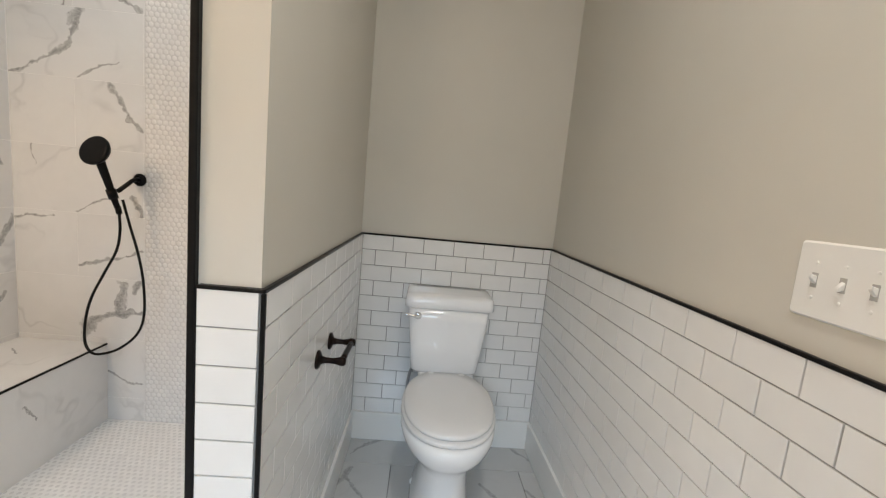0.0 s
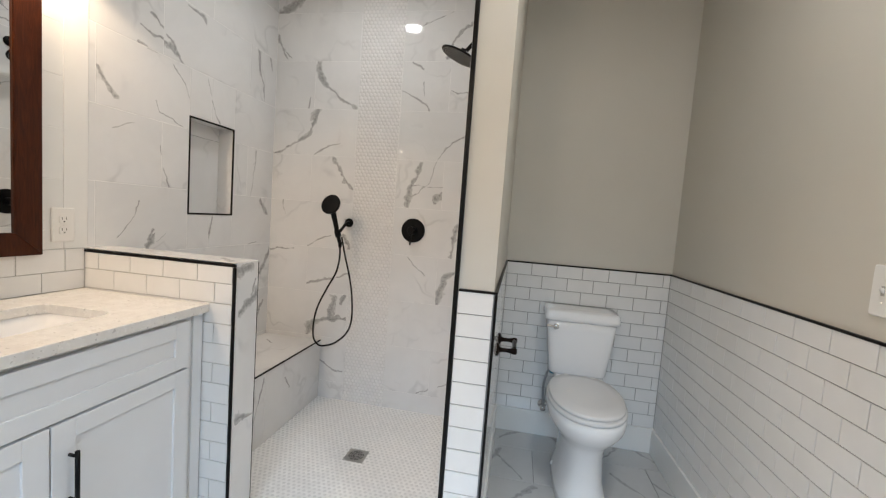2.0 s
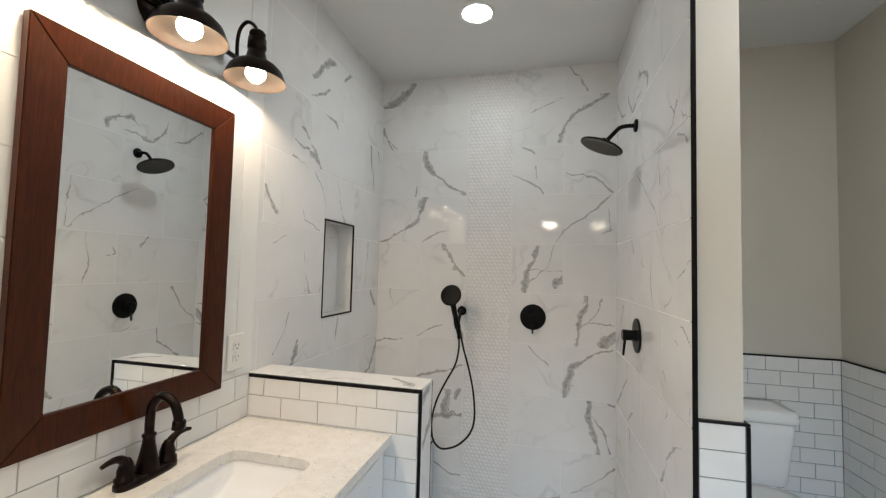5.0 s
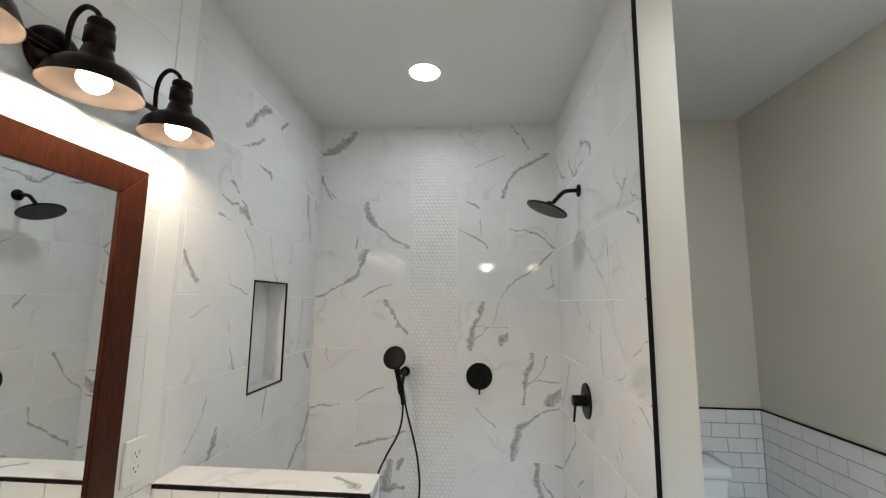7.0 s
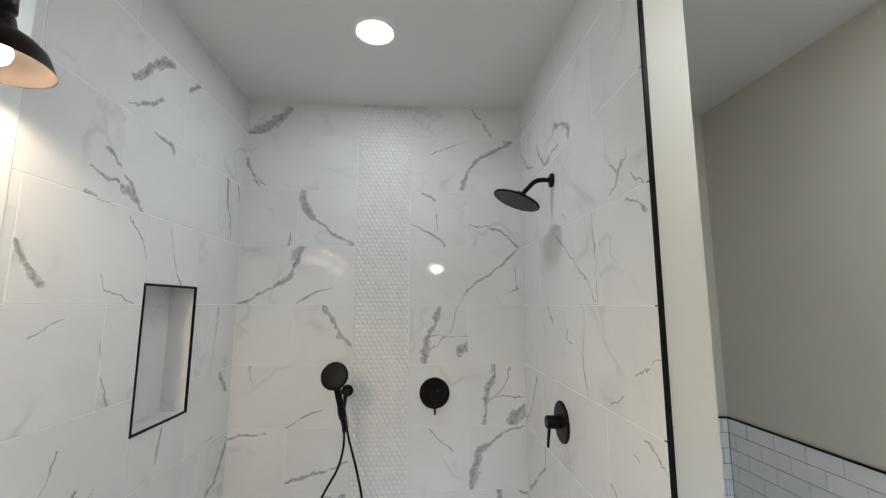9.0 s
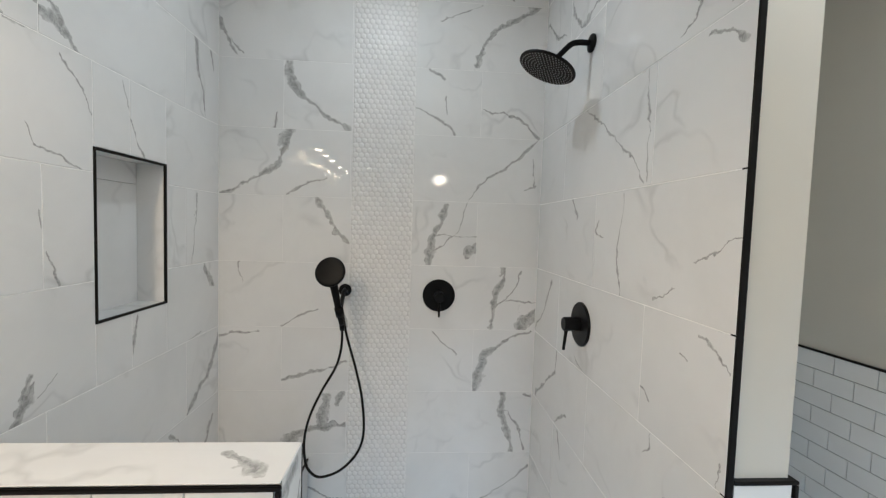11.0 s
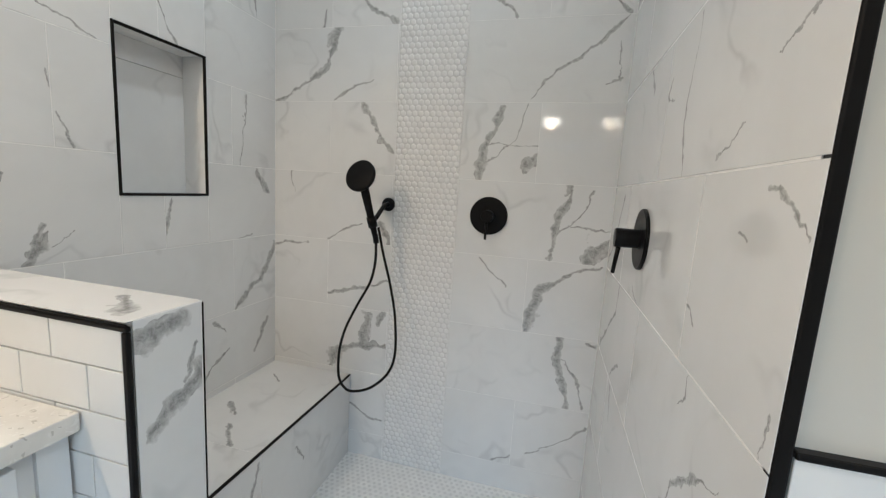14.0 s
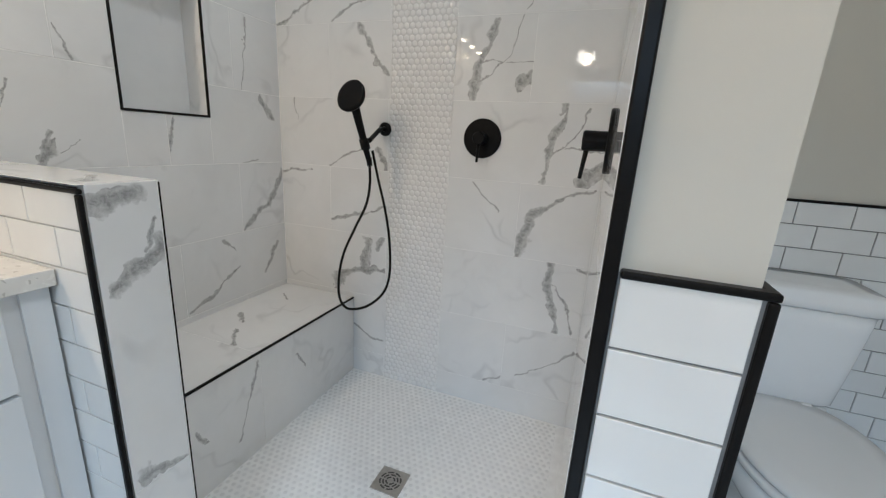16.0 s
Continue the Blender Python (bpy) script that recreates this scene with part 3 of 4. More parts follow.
# faucet
FY, FX = 0.262, 0.06
faucet = thing("faucet", "dark bronze two-handle gooseneck faucet on the counter", "faucet", (FX, FY, TOP))
part("base_plate", loft([oval(0, 0, 0.056, 0.165, 0.0002, 3), oval(0, 0, 0.056, 0.165, 0.012, 3), oval(0, 0, 0.048, 0.157, 0.018, 3)]), BRONZE, faucet, "", True)
part("stem", lathe([(0.029, 0.017), (0.027, 0.03), (0.020, 0.06), (0.0155, 0.085), (0.014, 0.10), (0.0165, 0.105), (0.0165, 0.11), (0.013, 0.112), (0, 0.112)], 24), BRONZE, faucet, "", True)
part("spout", tube(spline([(0, 0, 0.10), (0, 0, 0.15), (0.006, 0, 0.185), (0.036, 0, 0.212), (0.072, 0, 0.200), (0.089, 0, 0.170), (0.093, 0, 0.150)], 8), 0.0115, 14), BRONZE, faucet, "", True)
part("spout_tip", lathe([(0.012, 0.022), (0.0155, 0.020), (0.0165, 0.0), (0.012, -0.002), (0, -0.002)], 20, pose(0.0935, 0, 0.134, 0, 4, 0)), BRONZE, faucet, "", True)
for s in (-1, 1):
    handle = part("handle", lathe([(0.024, 0.017), (0.024, 0.026), (0.019, 0.030), (0.019, 0.044), (0.014, 0.062), (0.008, 0.072), (0, 0.074)], 20, pose(0, s * 0.058, 0)), BRONZE, faucet, "", True)
    part("lever", tube(spline([(0, s * 0.058, 0.045), (0.002, s * 0.066, 0.068), (0.004, s * 0.084, 0.080), (0.006, s * 0.105, 0.082), (0.008, s * 0.124, 0.079)], 6),
                       lambda t: 0.013 - 0.008 * t, 12), BRONZE, handle, "", True)

# framed mirror
MY0, MY1, MZ0, MZ1 = -0.034, 0.546, 1.060, 1.997
mirror = thing("framed_mirror", "rectangular wall mirror in a dark cherry-stained wooden frame", "mirror")
fw, fx = 0.079, 0.026
a = fw


def mitred(quad, x0, x1, lip):
    """One mitred frame side; its inner edge is a little lower than the outer one."""
    bm = bmesh.new()
    (o0, o1, i1, i0) = quad
    lo = [bm.verts.new((x0, *p)) for p in quad]
    hi = [bm.verts.new((x1, *o0)), bm.verts.new((x1, *o1)), bm.verts.new((x1 - lip, *i1)), bm.verts.new((x1 - lip, *i0))]
    for i in range(4):
        j = (i + 1) % 4
        bm.faces.new((lo[i], lo[j], hi[j], hi[i]))
    bm.faces.new(hi), bm.faces.new(lo[::-1])
    bmesh.ops.recalc_face_normals(bm, faces=bm.faces)
    bmesh.ops.bevel(bm, geom=list(bm.edges), offset=0.002, segments=2, affect="EDGES")
    return bm


O = ((MY0, MZ0), (MY1, MZ0), (MY1, MZ1), (MY0, MZ1))
I = ((MY0 + a, MZ0 + a), (MY1 - a, MZ0 + a), (MY1 - a, MZ1 - a), (MY0 + a, MZ1 - a))
for k in range(4):
    j = (k + 1) % 4
    part("frame_side", mitred((O[k], O[j], I[j], I[k]), 0.004, fx, 0.006), WOOD, mirror)
part("glass", box(0.004, 0.012, MY0 + a - 0.006, MY1 - a + 0.006, MZ0 + a - 0.006, MZ1 - a + 0.006), MIRROR, mirror, "silvered mirror glass")

# vanity light
BAR_Z = 2.185
def vanity_light(ys, label):
    fixture = thing("vanity_light", label, "wall light", (0, ys[1], BAR_Z), "wall lights over the vanity")
    part("backplate", lathe([(0.066, 0.003), (0.066, 0.012), (0.055, 0.020), (0.02, 0.026), (0, 0.027)], 36, pose(0, 0, 0, 0, 90, 0)), BRONZE, fixture, "round dark bronze back plate", True)
    part("stub", tube([Vector((0.02, 0, 0)), Vector((0.034, 0, 0))], 0.010, 12), BRONZE, fixture, "", True)
    part("bar", tube([Vector((0.034, -0.275, 0)), Vector((0.034, 0.275, 0))], 0.0085, 12), BRONZE, fixture, "", True)
    for y in ys:
        dy, dx, dz = y - ys[1], LAMP_X, LAMP_Z - BAR_Z
        part("arm", tube(spline([(0.034, dy, 0.0), (0.032, dy, 0.06), (0.042, dy, 0.105), (0.068, dy, 0.125), (0.097, dy, 0.110), (dx, dy, 0.080)], 6), 0.0062, 10), BRONZE, fixture, "", True)
        shade = part("shade", lathe([(0.006, 0.176), (0.022, 0.172), (0.026, 0.166), (0.026, 0.158), (0.020, 0.155), (0.020, 0.150), (0.029, 0.146), (0.030, 0.112), (0.025, 0.108), (0.025, 0.103), (0.029, 0.098),
                                     (0.033, 0.080), (0.044, 0.066), (0.066, 0.055), (0.083, 0.038), (0.091, 0.018), (0.096, 0.004), (0.098, 0.0)], 40, pose(dx, dy, dz)), BRONZE, fixture, "", True)
        part("shade_lining", lathe([(0.0965, 0.0005), (0.094, 0.006), (0.088, 0.018), (0.080, 0.036), (0.064, 0.052), (0.042, 0.063), (0.030, 0.078), (0, 0.080)], 40, pose(dx, dy, dz)), SHADE_IN, shade, "pale bronze shade inside", True)
        bulb = part("bulb", lathe([(0, -0.030), (0.016, -0.027), (0.029, -0.014), (0.033, 0.0), (0.029, 0.016), (0.018, 0.030), (0.013, 0.045), (0.013, 0.055)], 24, pose(dx, dy, dz + 0.026)), BULB, fixture, "lit warm frosted bulb", True)
        bulb.visible_shadow = False


vanity_light(LAMP_YS, "three-lamp dark bronze barn-style wall light above the mirror")
vanity_light(FAR_LAMP_YS, "three-lamp dark bronze barn-style wall light farther along the boards")

# outlet and switches
def cover_plate(name, label, width, height, place):
    ob = thing(name, label, "wall plate")
    ob.matrix_world = place
    part("plate", loft([oval(0, 0, width, height, 0, 26, 64), oval(0, 0, width, height, 0.0025, 26, 64), oval(0, 0, width - 0.007, height - 0.007, 0.0058, 26, 64)]), PLASTIC, ob)
    return ob


outlet = cover_plate("outlet", "white duplex outlet with cover plate beside the mirror", 0.080, 0.128, pose(0.0025, 0.626, 1.165, 90, 0, 90))
for s in (-1, 1):
    face = part("receptacle", loft([oval(0, s * 0.0205, 0.034, 0.030, 0.006, 4), oval(0, s * 0.0205, 0.033, 0.029, 0.0085, 4)]), PLASTIC, outlet)
    part("slot", boxes((-0.0085, -0.0062, s * 0.0205 - 0.001, s * 0.0205 + 0.008, 0.0083, 0.0089), (0.0062, 0.0085, s * 0.0205 - 0.001, s * 0.0205 + 0.008, 0.0083, 0.0089),
                       (-0.0025, 0.0025, s * 0.0205 - 0.0105, s * 0.0205 - 0.006, 0.0083, 0.0089)), SLOT, face)
part("screw", lathe([(0.0035, 0.006), (0.0035, 0.0078), (0, 0.0082)], 12), PLASTIC, outlet)

switches = cover_plate("light_switch", "white four-gang toggle switch plate on the painted wall", 0.212, 0.132, pose(WC_R + BED - 0.0005, 0.523, 1.192, 90, 0, -90))
for k, up in enumerate((1, -1, 1, 1)):
    u = (k - 1.5) * 0.0465
    part("toggle", loft([oval(u, up * 0.001, 0.008, 0.014, 0.006, 5), oval(u, up * 0.006, 0.007, 0.008, 0.014, 5), oval(u, up * 0.0075, 0.005, 0.005, 0.0155, 5)]), PLASTIC, switches)
    part("slot", box(u - 0.0055, u + 0.0055, -0.0125, 0.0125, 0.0055, 0.0062), SLOT_SHADE, switches)
    for s in (-1, 1):
        part("screw", lathe([(0.003, 0.006), (0.003, 0.0076), (0, 0.008)], 10, pose(u, s * 0.030, 0)), PLASTIC, switches)

# ---- shower ----
bench = thing("shower_bench", "built-in marble-tiled shower bench with black front edge", "bench")
part("core", box(-SET, 0.4138, PONY_BACK - 0.001, BACK + 0.001, 0, 0.4013), GROUT_WHITE, bench)

# rain head
rain = thing("rain_shower_head", "matte black round rain shower head on a wall arm", "shower head", (SHOWER_R, 1.40, 2.172))
part("flange", lathe([(0.030, 0.0002), (0.030, 0.008), (0.022, 0.012), (0.011, 0.014)], 28, pose(0, 0, 0, 0, -90, 0)), BLACK, rain, "", True)
part("arm", tube(spline([(-0.006, 0, 0), (-0.045, 0, 0), (-0.072, 0, -0.006), (-0.095, 0, -0.026), (-0.128, 0, -0.062)], 8), 0.0098, 14), BLACK, rain, "", True)
HEADM = pose(-0.156, 0, -0.092, 0, 22, 0)
part("ball_joint", lathe([(0.0, 0.042), (0.012, 0.040), (0.015, 0.028), (0.013, 0.018), (0.018, 0.010), (0.022, 0.004)], 20, HEADM), BLACK, rain, "", True)
part("disc", lathe([(0, 0.006), (0.095, 0.005), (0.1, 0.003), (0.1, -0.002), (0.097, -0.004), (0, -0.004)], 48, HEADM), BLACK, rain, "", False)
bm = bmesh.new()
for ring in range(1, 9):
    for k in range(ring * 6):
        t = TAU * k / (ring * 6)
        lathe([(0.0022, -0.0035), (0.0018, -0.006), (0, -0.0062)], 6, HEADM @ pose(0.0112 * ring * math.cos(t), 0.0112 * ring * math.sin(t), 0), bm)
tagged(part("nozzles", bm, STEEL, rain, "small pale rubber nozzles"), kind="stuff")


def valve(name, label, place):
    ob = thing(name, label, "shower valve")
    ob.matrix_world = place
    part("escutcheon", lathe([(0.077, 0.0002), (0.077, 0.006), (0.074, 0.009), (0, 0.009)], 48), BLACK, ob, "", False)
    part("knob", lathe([(0.024, 0.009), (0.024, 0.034), (0.0245, 0.036), (0.0245, 0.062), (0.022, 0.065), (0, 0.065)], 28), BLACK, ob, "", False)
    part("lever", tube([Vector((0, -0.015, 0.052)), Vector((0, -0.05, 0.056)), Vector((0, -0.092, 0.060))], lambda t: 0.0062 - 0.0012 * t, 12), BLACK, ob, "", True)
    return ob


valve("shower_valve", "matte black round shower valve on the marble back wall", pose(1.016, BACK, 1.200, 90, 0, 0))
valve("shower_valve", "matte black round shower valve on the marble side wall", pose(SHOWER_R, 1.380, 1.200, 90, 0, -90))

# hand shower
hand = thing("hand_shower", "matte black hand shower with a long hanging hose", "hand shower", (0.576, BACK, 1.217))
part("flange", lathe([(0.029, 0.0002), (0.029, 0.008), (0.022, 0.012), (0.011, 0.014)], 28, pose(0, 0, 0, 90, 0, 0)), BLACK, hand, "", True)
part("holder_arm", tube(spline([(0, -0.01, 0), (0.001, -0.05, -0.004), (0.004, -0.10, -0.028), (0.008, -0.15, -0.052)], 6), 0.0095, 12), BLACK, hand, "", True)
AX0, AX1 = Vector((0.016, -0.166, -0.125)), Vector((-0.018, -0.222, 0.088))
part("cradle", tube([Vector((0.012, -0.180, -0.085)), Vector((0.005, -0.190, -0.045))], 0.0185, 16), BLACK, hand, "", True)
part("grip", tube(spline([AX0, AX0.lerp(AX1, 0.3), AX0.lerp(AX1, 0.65), AX1], 6), lambda t: 0.0110 + 0.007 * t, 16), BLACK, hand, "", True)
hm = Matrix.Translation((-0.022, -0.228, 0.108)) @ pose(0, 0, 0, 70, 0, -8)
part("spray_head", lathe([(0, -0.028), (0.030, -0.026), (0.052, -0.014), (0.062, 0.0), (0.063, 0.009), (0.060, 0.013), (0.052, 0.014), (0, 0.014)], 40, hm), BLACK, hand, "", True)
part("collar", tube([Vector((0.017, -0.158, -0.150)), Vector((0.016, -0.165, -0.118))], 0.0115, 14), BLACK, hand, "", True)
hose_line = spline([(0.017, -0.158, -0.148), (0.012, -0.148, -0.23), (-0.012, -0.138, -0.32), (-0.072, -0.131, -0.43), (-0.120, -0.140, -0.54), (-0.140, -0.150, -0.64), (-0.128, -0.172, -0.735), (-0.090, -0.190, -0.776), (-0.044, -0.195, -0.782),
                    (0.030, -0.185, -0.755), (0.094, -0.165, -0.690), (0.117, -0.152, -0.602), (0.104, -0.136, -0.46), (0.072, -0.122, -0.33), (0.034, -0.120, -0.20), (0.012, -0.130, -0.09)], 24)
part("hose", tube(hose_line, 0.0060, 8, None, 0.1), HOSE, hand, "black ribbed metal hose", True)

# ceiling downlights; the bathroom one is unseen, added to brighten the toilet closet
def downlight(x, y, label):
    ob = thing("downlight", label, "ceiling light", (x, y, CEIL), "recessed ceiling lights")
    part("trim_ring", lathe([(0.088, -0.0002), (0.088, -0.004), (0.080, -0.007), (0.072, -0.006), (0.072, -0.0008)], 40), WHITE_PAINT, ob, "", True)
    p = part("lens", lathe([(0.0715, -0.003), (0.05, -0.0045), (0, -0.005)], 40), LENS, ob, "glowing frosted lens", True)
    p.visible_shadow = False


downlight(0.738, 1.30, "lit round white recessed light in the shower ceiling")
downlight(2.08, 0.20, "unseen round white recessed light added to brighten the toilet closet")

# ---- toilet ----
TX = 2.080
toilet = thing("toilet", "white two-piece porcelain toilet with closed lid", "toilet", (TX, 0, 0))
bowl = part("bowl", loft([oval(0, 1.49, 0.250, 0.50, 0.0005, 3.2), oval(0, 1.49, 0.240, 0.49, 0.03, 3.0), oval(0, 1.50, 0.212, 0.46, 0.10, 2.6), oval(0, 1.50, 0.200, 0.45, 0.20, 2.5),
                         oval(0, 1.50, 0.210, 0.455, 0.262, 2.4), oval(0, 1.49, 0.245, 0.48, 0.300, 2.3), oval(0, 1.47, 0.310, 0.525, 0.338, 2.25, egg=0.03), oval(0, 1.457, 0.352, 0.555, 0.372, 2.2, egg=0.03), oval(0, 1.453, 0.370, 0.565, 0.402, 2.2, egg=0.03),
                         oval(0, 1.453, 0.370, 0.565, 0.424, 2.2, egg=0.03), oval(0, 1.455, 0.362, 0.555, 0.435, 2.2, egg=0.03), oval(0, 1.455, 0.345, 0.54, 0.438, 2.2, egg=0.03)]), PORCELAIN, toilet, "", True)
part("deck", loft([oval(0, 1.76, 0.22, 0.24, 0.27, 4), oval(0, 1.76, 0.25, 0.25, 0.39, 4), oval(0, 1.76, 0.26, 0.25, 0.466, 4), oval(0, 1.76, 0.25, 0.24, 0.474, 4)]), PORCELAIN, toilet, "", True)
part("seat", loft([oval(0, 1.45, 0.362, 0.52, 0.439, 2.25, egg=0.04), oval(0, 1.45, 0.371, 0.53, 0.445, 2.25, egg=0.04), oval(0, 1.45, 0.371, 0.53, 0.454, 2.25, egg=0.04), oval(0, 1.45, 0.362, 0.52, 0.459, 2.25, egg=0.04)]), SEAT_PLASTIC, toilet, "", True)
part("lid", loft([oval(0, 1.455, 0.345, 0.505, 0.4605, 2.3, egg=0.04), oval(0, 1.455, 0.356, 0.515, 0.466, 2.3, egg=0.04), oval(0, 1.455, 0.356, 0.515, 0.473, 2.3, egg=0.04), oval(0, 1.455, 0.342, 0.50, 0.480, 2.3, egg=0.04), oval(0, 1.46, 0.25, 0.36, 0.485, 2.3, egg=0.04), oval(0, 1.46, 0.05, 0.08, 0.487, 2.2)]), SEAT_PLASTIC, toilet, "closed grey-white plastic lid", True)
for s in (-1, 1):
    part("hinge", box(s * 0.07 - 0.015, s * 0.07 + 0.015, 1.672, 1.702, 0.460, 0.484, 0.006), SEAT_PLASTIC, toilet)
tank = part("tank", loft([oval(-0.012, 1.785, 0.287, 0.185, 0.4745, 7), oval(-0.012, 1.785, 0.305, 0.20, 0.486, 8), oval(-0.012, 1.785, 0.329, 0.208, 0.59, 9), oval(-0.012, 1.785, 0.357, 0.215, 0.72, 10), oval(-0.012, 1.785, 0.367, 0.217, 0.777, 10)]), PORCELAIN, toilet, "", True)
part("tank_lid", loft([oval(-0.012, 1.785, 0.376, 0.222, 0.7775, 11), oval(-0.012, 1.785, 0.399, 0.232, 0.783, 11), oval(-0.012, 1.785, 0.400, 0.234, 0.805, 11), oval(-0.012, 1.785, 0.395, 0.228, 0.812, 11), oval(-0.012, 1.785, 0.392, 0.225, 0.827, 11), oval(-0.012, 1.785, 0.380, 0.212, 0.835, 11), oval(-0.012, 1.785, 0.282, 0.12, 0.837, 8)]), PORCELAIN, toilet, "", True)
lever = part("flush_lever", lathe([(0.016, 0), (0.016, 0.010), (0.010, 0.014), (0, 0.015)], 18, pose(-0.150, 1.678, 0.745, 90, 0, 0)), CHROME, toilet, "chrome flush lever", True)
part("lever_arm", tube(spline([(-0.150, 1.666, 0.745), (-0.172, 1.658, 0.748), (-0.205, 1.654, 0.752)], 5), 0.0065, 10), CHROME, lever, "", True)
for s in (-1, 1):
    part("bolt_cap", lathe([(0.014, 0.0005), (0.013, 0.012), (0.006, 0.018), (0, 0.019)], 14, pose(s * 0.112, 1.56, 0.028)), PORCELAIN, toilet, "", True)

supply = thing("water_supply", "grey braided toilet supply hose with blue coupling nut", "water supply", (TX - 0.165, WC_BACK, 0.2))
part("stop_valve", lathe([(0.012, 0.003), (0.012, 0.05), (0.016, 0.052), (0.016, 0.075), (0, 0.075)], 16, pose(0, 0, 0, 90, 0, 0)), CHROME, supply, "chrome stop valve", True)
part("escutcheon", lathe([(0.028, 0.0055), (0.026, 0.009), (0.012, 0.014)], 24, pose(0, 0, 0, 90, 0, 0)), CHROME, supply, "", True)
part("hose", tube(spline([(0, -0.06, 0.01), (-0.006, -0.064, 0.08), (-0.008, -0.072, 0.15), (0.006, -0.086, 0.235), (0.030, -0.10, 0.272)], 8), 0.007, 10), BRAID, supply, "", True)
part("coupling", lathe([(0.018, 0), (0.018, 0.03), (0.012, 0.036), (0, 0.036)], 12, pose(0.032, -0.10, 0.238, 0, 0, 0)), BLUE, supply, "blue plastic coupling nut", True)

# toilet paper holder
holder = thing("toilet_paper_holder", "empty dark bronze toilet paper holder on the tiles", "paper holder", (PIER_R, 1.215, 0.745))
for s in (-1, 1):
    post = part("post", lathe([(0.029, 0.0002), (0.029, 0.006), (0.024, 0.010), (0.013, 0.014), (0.0095, 0.026), (0.0085, 0.045), (0.011, 0.062), (0.014, 0.070), (0.014, 0.082), (0.010, 0.088), (0, 0.089)], 24, pose(0, s * 0.080, 0, 0, 90, 0)), BRONZE, holder, "", True)
part("roller", tube([Vector((0.076, -0.079, 0)), Vector((0.076, -0.04, 0)), Vector((0.076, 0.04, 0)), Vector((0.076, 0.079, 0))], 0.0095, 14), BRONZE, holder, "", True)

# chandelier in the middle of the room, seen in the glossy tiles
chandelier = thing("chandelier", "small dark metal hoop chandelier with lit warm bulbs", "chandelier", CHANDELIER)
part("canopy", lathe([(0.0, 0.619), (0.06, 0.619), (0.055, 0.600), (0.012, 0.592), (0, 0.592)], 28), BRONZE, chandelier, "", True)
part("stem", tube([Vector((0, 0, 0.085)), Vector((0, 0, 0.594))], 0.006, 10), BRONZE, chandelier, "", True)
part("hub", lathe([(0, 0.10), (0.016, 0.095), (0.020, 0.075), (0.014, 0.055), (0, 0.05)], 20), BRONZE, chandelier, "", True)
for z in (0.105, -0.075):
    hoop = [Vector((0.19 * math.cos(TAU * k / 48), 0.19 * math.sin(TAU * k / 48), z)) for k in range(49)]
    part("hoop", tube(hoop, 0.006, 8), BRONZE, chandelier, "", True)
for k in range(4):
    c, w = math.cos(TAU * (k + 0.3) / 4), math.sin(TAU * (k + 0.3) / 4)
    part("arm", tube(spline([(0.012 * c, 0.012 * w, 0.07), (0.05 * c, 0.05 * w, 0.045), (0.085 * c, 0.085 * w, 0.05)], 5), 0.005, 8), BRONZE, chandelier, "", True)
    part("rod", tube([Vector((0.19 * c, 0.19 * w, -0.075)), Vector((0.19 * c, 0.19 * w, 0.105))], 0.004, 8), BRONZE, chandelier, "", True)
    b = part("bulb", lathe([(0, -0.05), (0.02, -0.045), (0.03, -0.02), (0.026, 0.005), (0.014, 0.02), (0.014, 0.05)], 16, pose(0.085 * c, 0.085 * w, 0)), SMALL_BULB, chandelier, "lit warm bulb", True)
    b.visible_shadow = False
for k in range(3):
    c, w = math.cos(TAU * (k + 0.1) / 3), math.sin(TAU * (k + 0.1) / 3)
    part("strut", tube([Vector((0, 0, 0.105)), Vector((0.19 * c, 0.19 * w, 0.105))], 0.004, 8), BRONZE, chandelier, "", True)

# ---- tiles ----
# shower walls: large marble slabs in running bond
LINES = [0.0] + [0.122 + 0.305 * k for k in range(9)] + [CEIL]
STRIP_A, STRIP_B = 0.597, 0.881


def strokes(*lists):
    """Veins as lines of (along, height, half width in mm), cut into rows of two ends each."""
    return [(*p, *q) for lines in lists for line in lines for p, q in zip(line, line[1:])]


VEINS_BACK_LEFT = [[(-0.00, 1.64, 7.5), (0.05, 1.67, 15.8), (0.17, 1.74, 10), (0.26, 1.80, 15.1), (0.28, 1.85, 22.5), (0.31, 1.94, 27.5)],
                   [(0.09, 1.34, 3.8), (0.10, 1.24, 2.5)],
                   [(0.44, 1.63, 15), (0.49, 1.57, 15.8), (0.54, 1.48, 12.5), (0.58, 1.43, 10)],
                   [(-0.00, 0.99, 5.5), (0.09, 1.01, 6.3), (0.18, 1.02, 4.1)],
                   [(0.28, 0.78, 6.9), (0.39, 0.81, 9.6), (0.59, 0.87, 6.9)],
                   [(0.30, 0.42, 15), (0.36, 0.53, 36), (0.45, 0.55, 19.3), (0.59, 0.57, 15)]]
VEINS_BACK_BENCH = [[(0.49, 0.70, 24.8), (0.47, 0.56, 30.3)],
                    [(0.57, 0.73, 16.5), (0.54, 0.67, 12.4)],
                    [(0.28, 1.04, 4.1), (0.40, 1.11, 5), (0.45, 1.13, 4.1)],
                    [(0.42, 0.26, 6), (0.52, 0.20, 9), (0.59, 0.20, 4.5)],
                    [(0.30, 1.65, 3.8), (0.38, 1.71, 5), (0.48, 1.74, 3.8)],
                    [(0.55, 1.12, 12.5), (0.58, 1.05, 16.5)]]
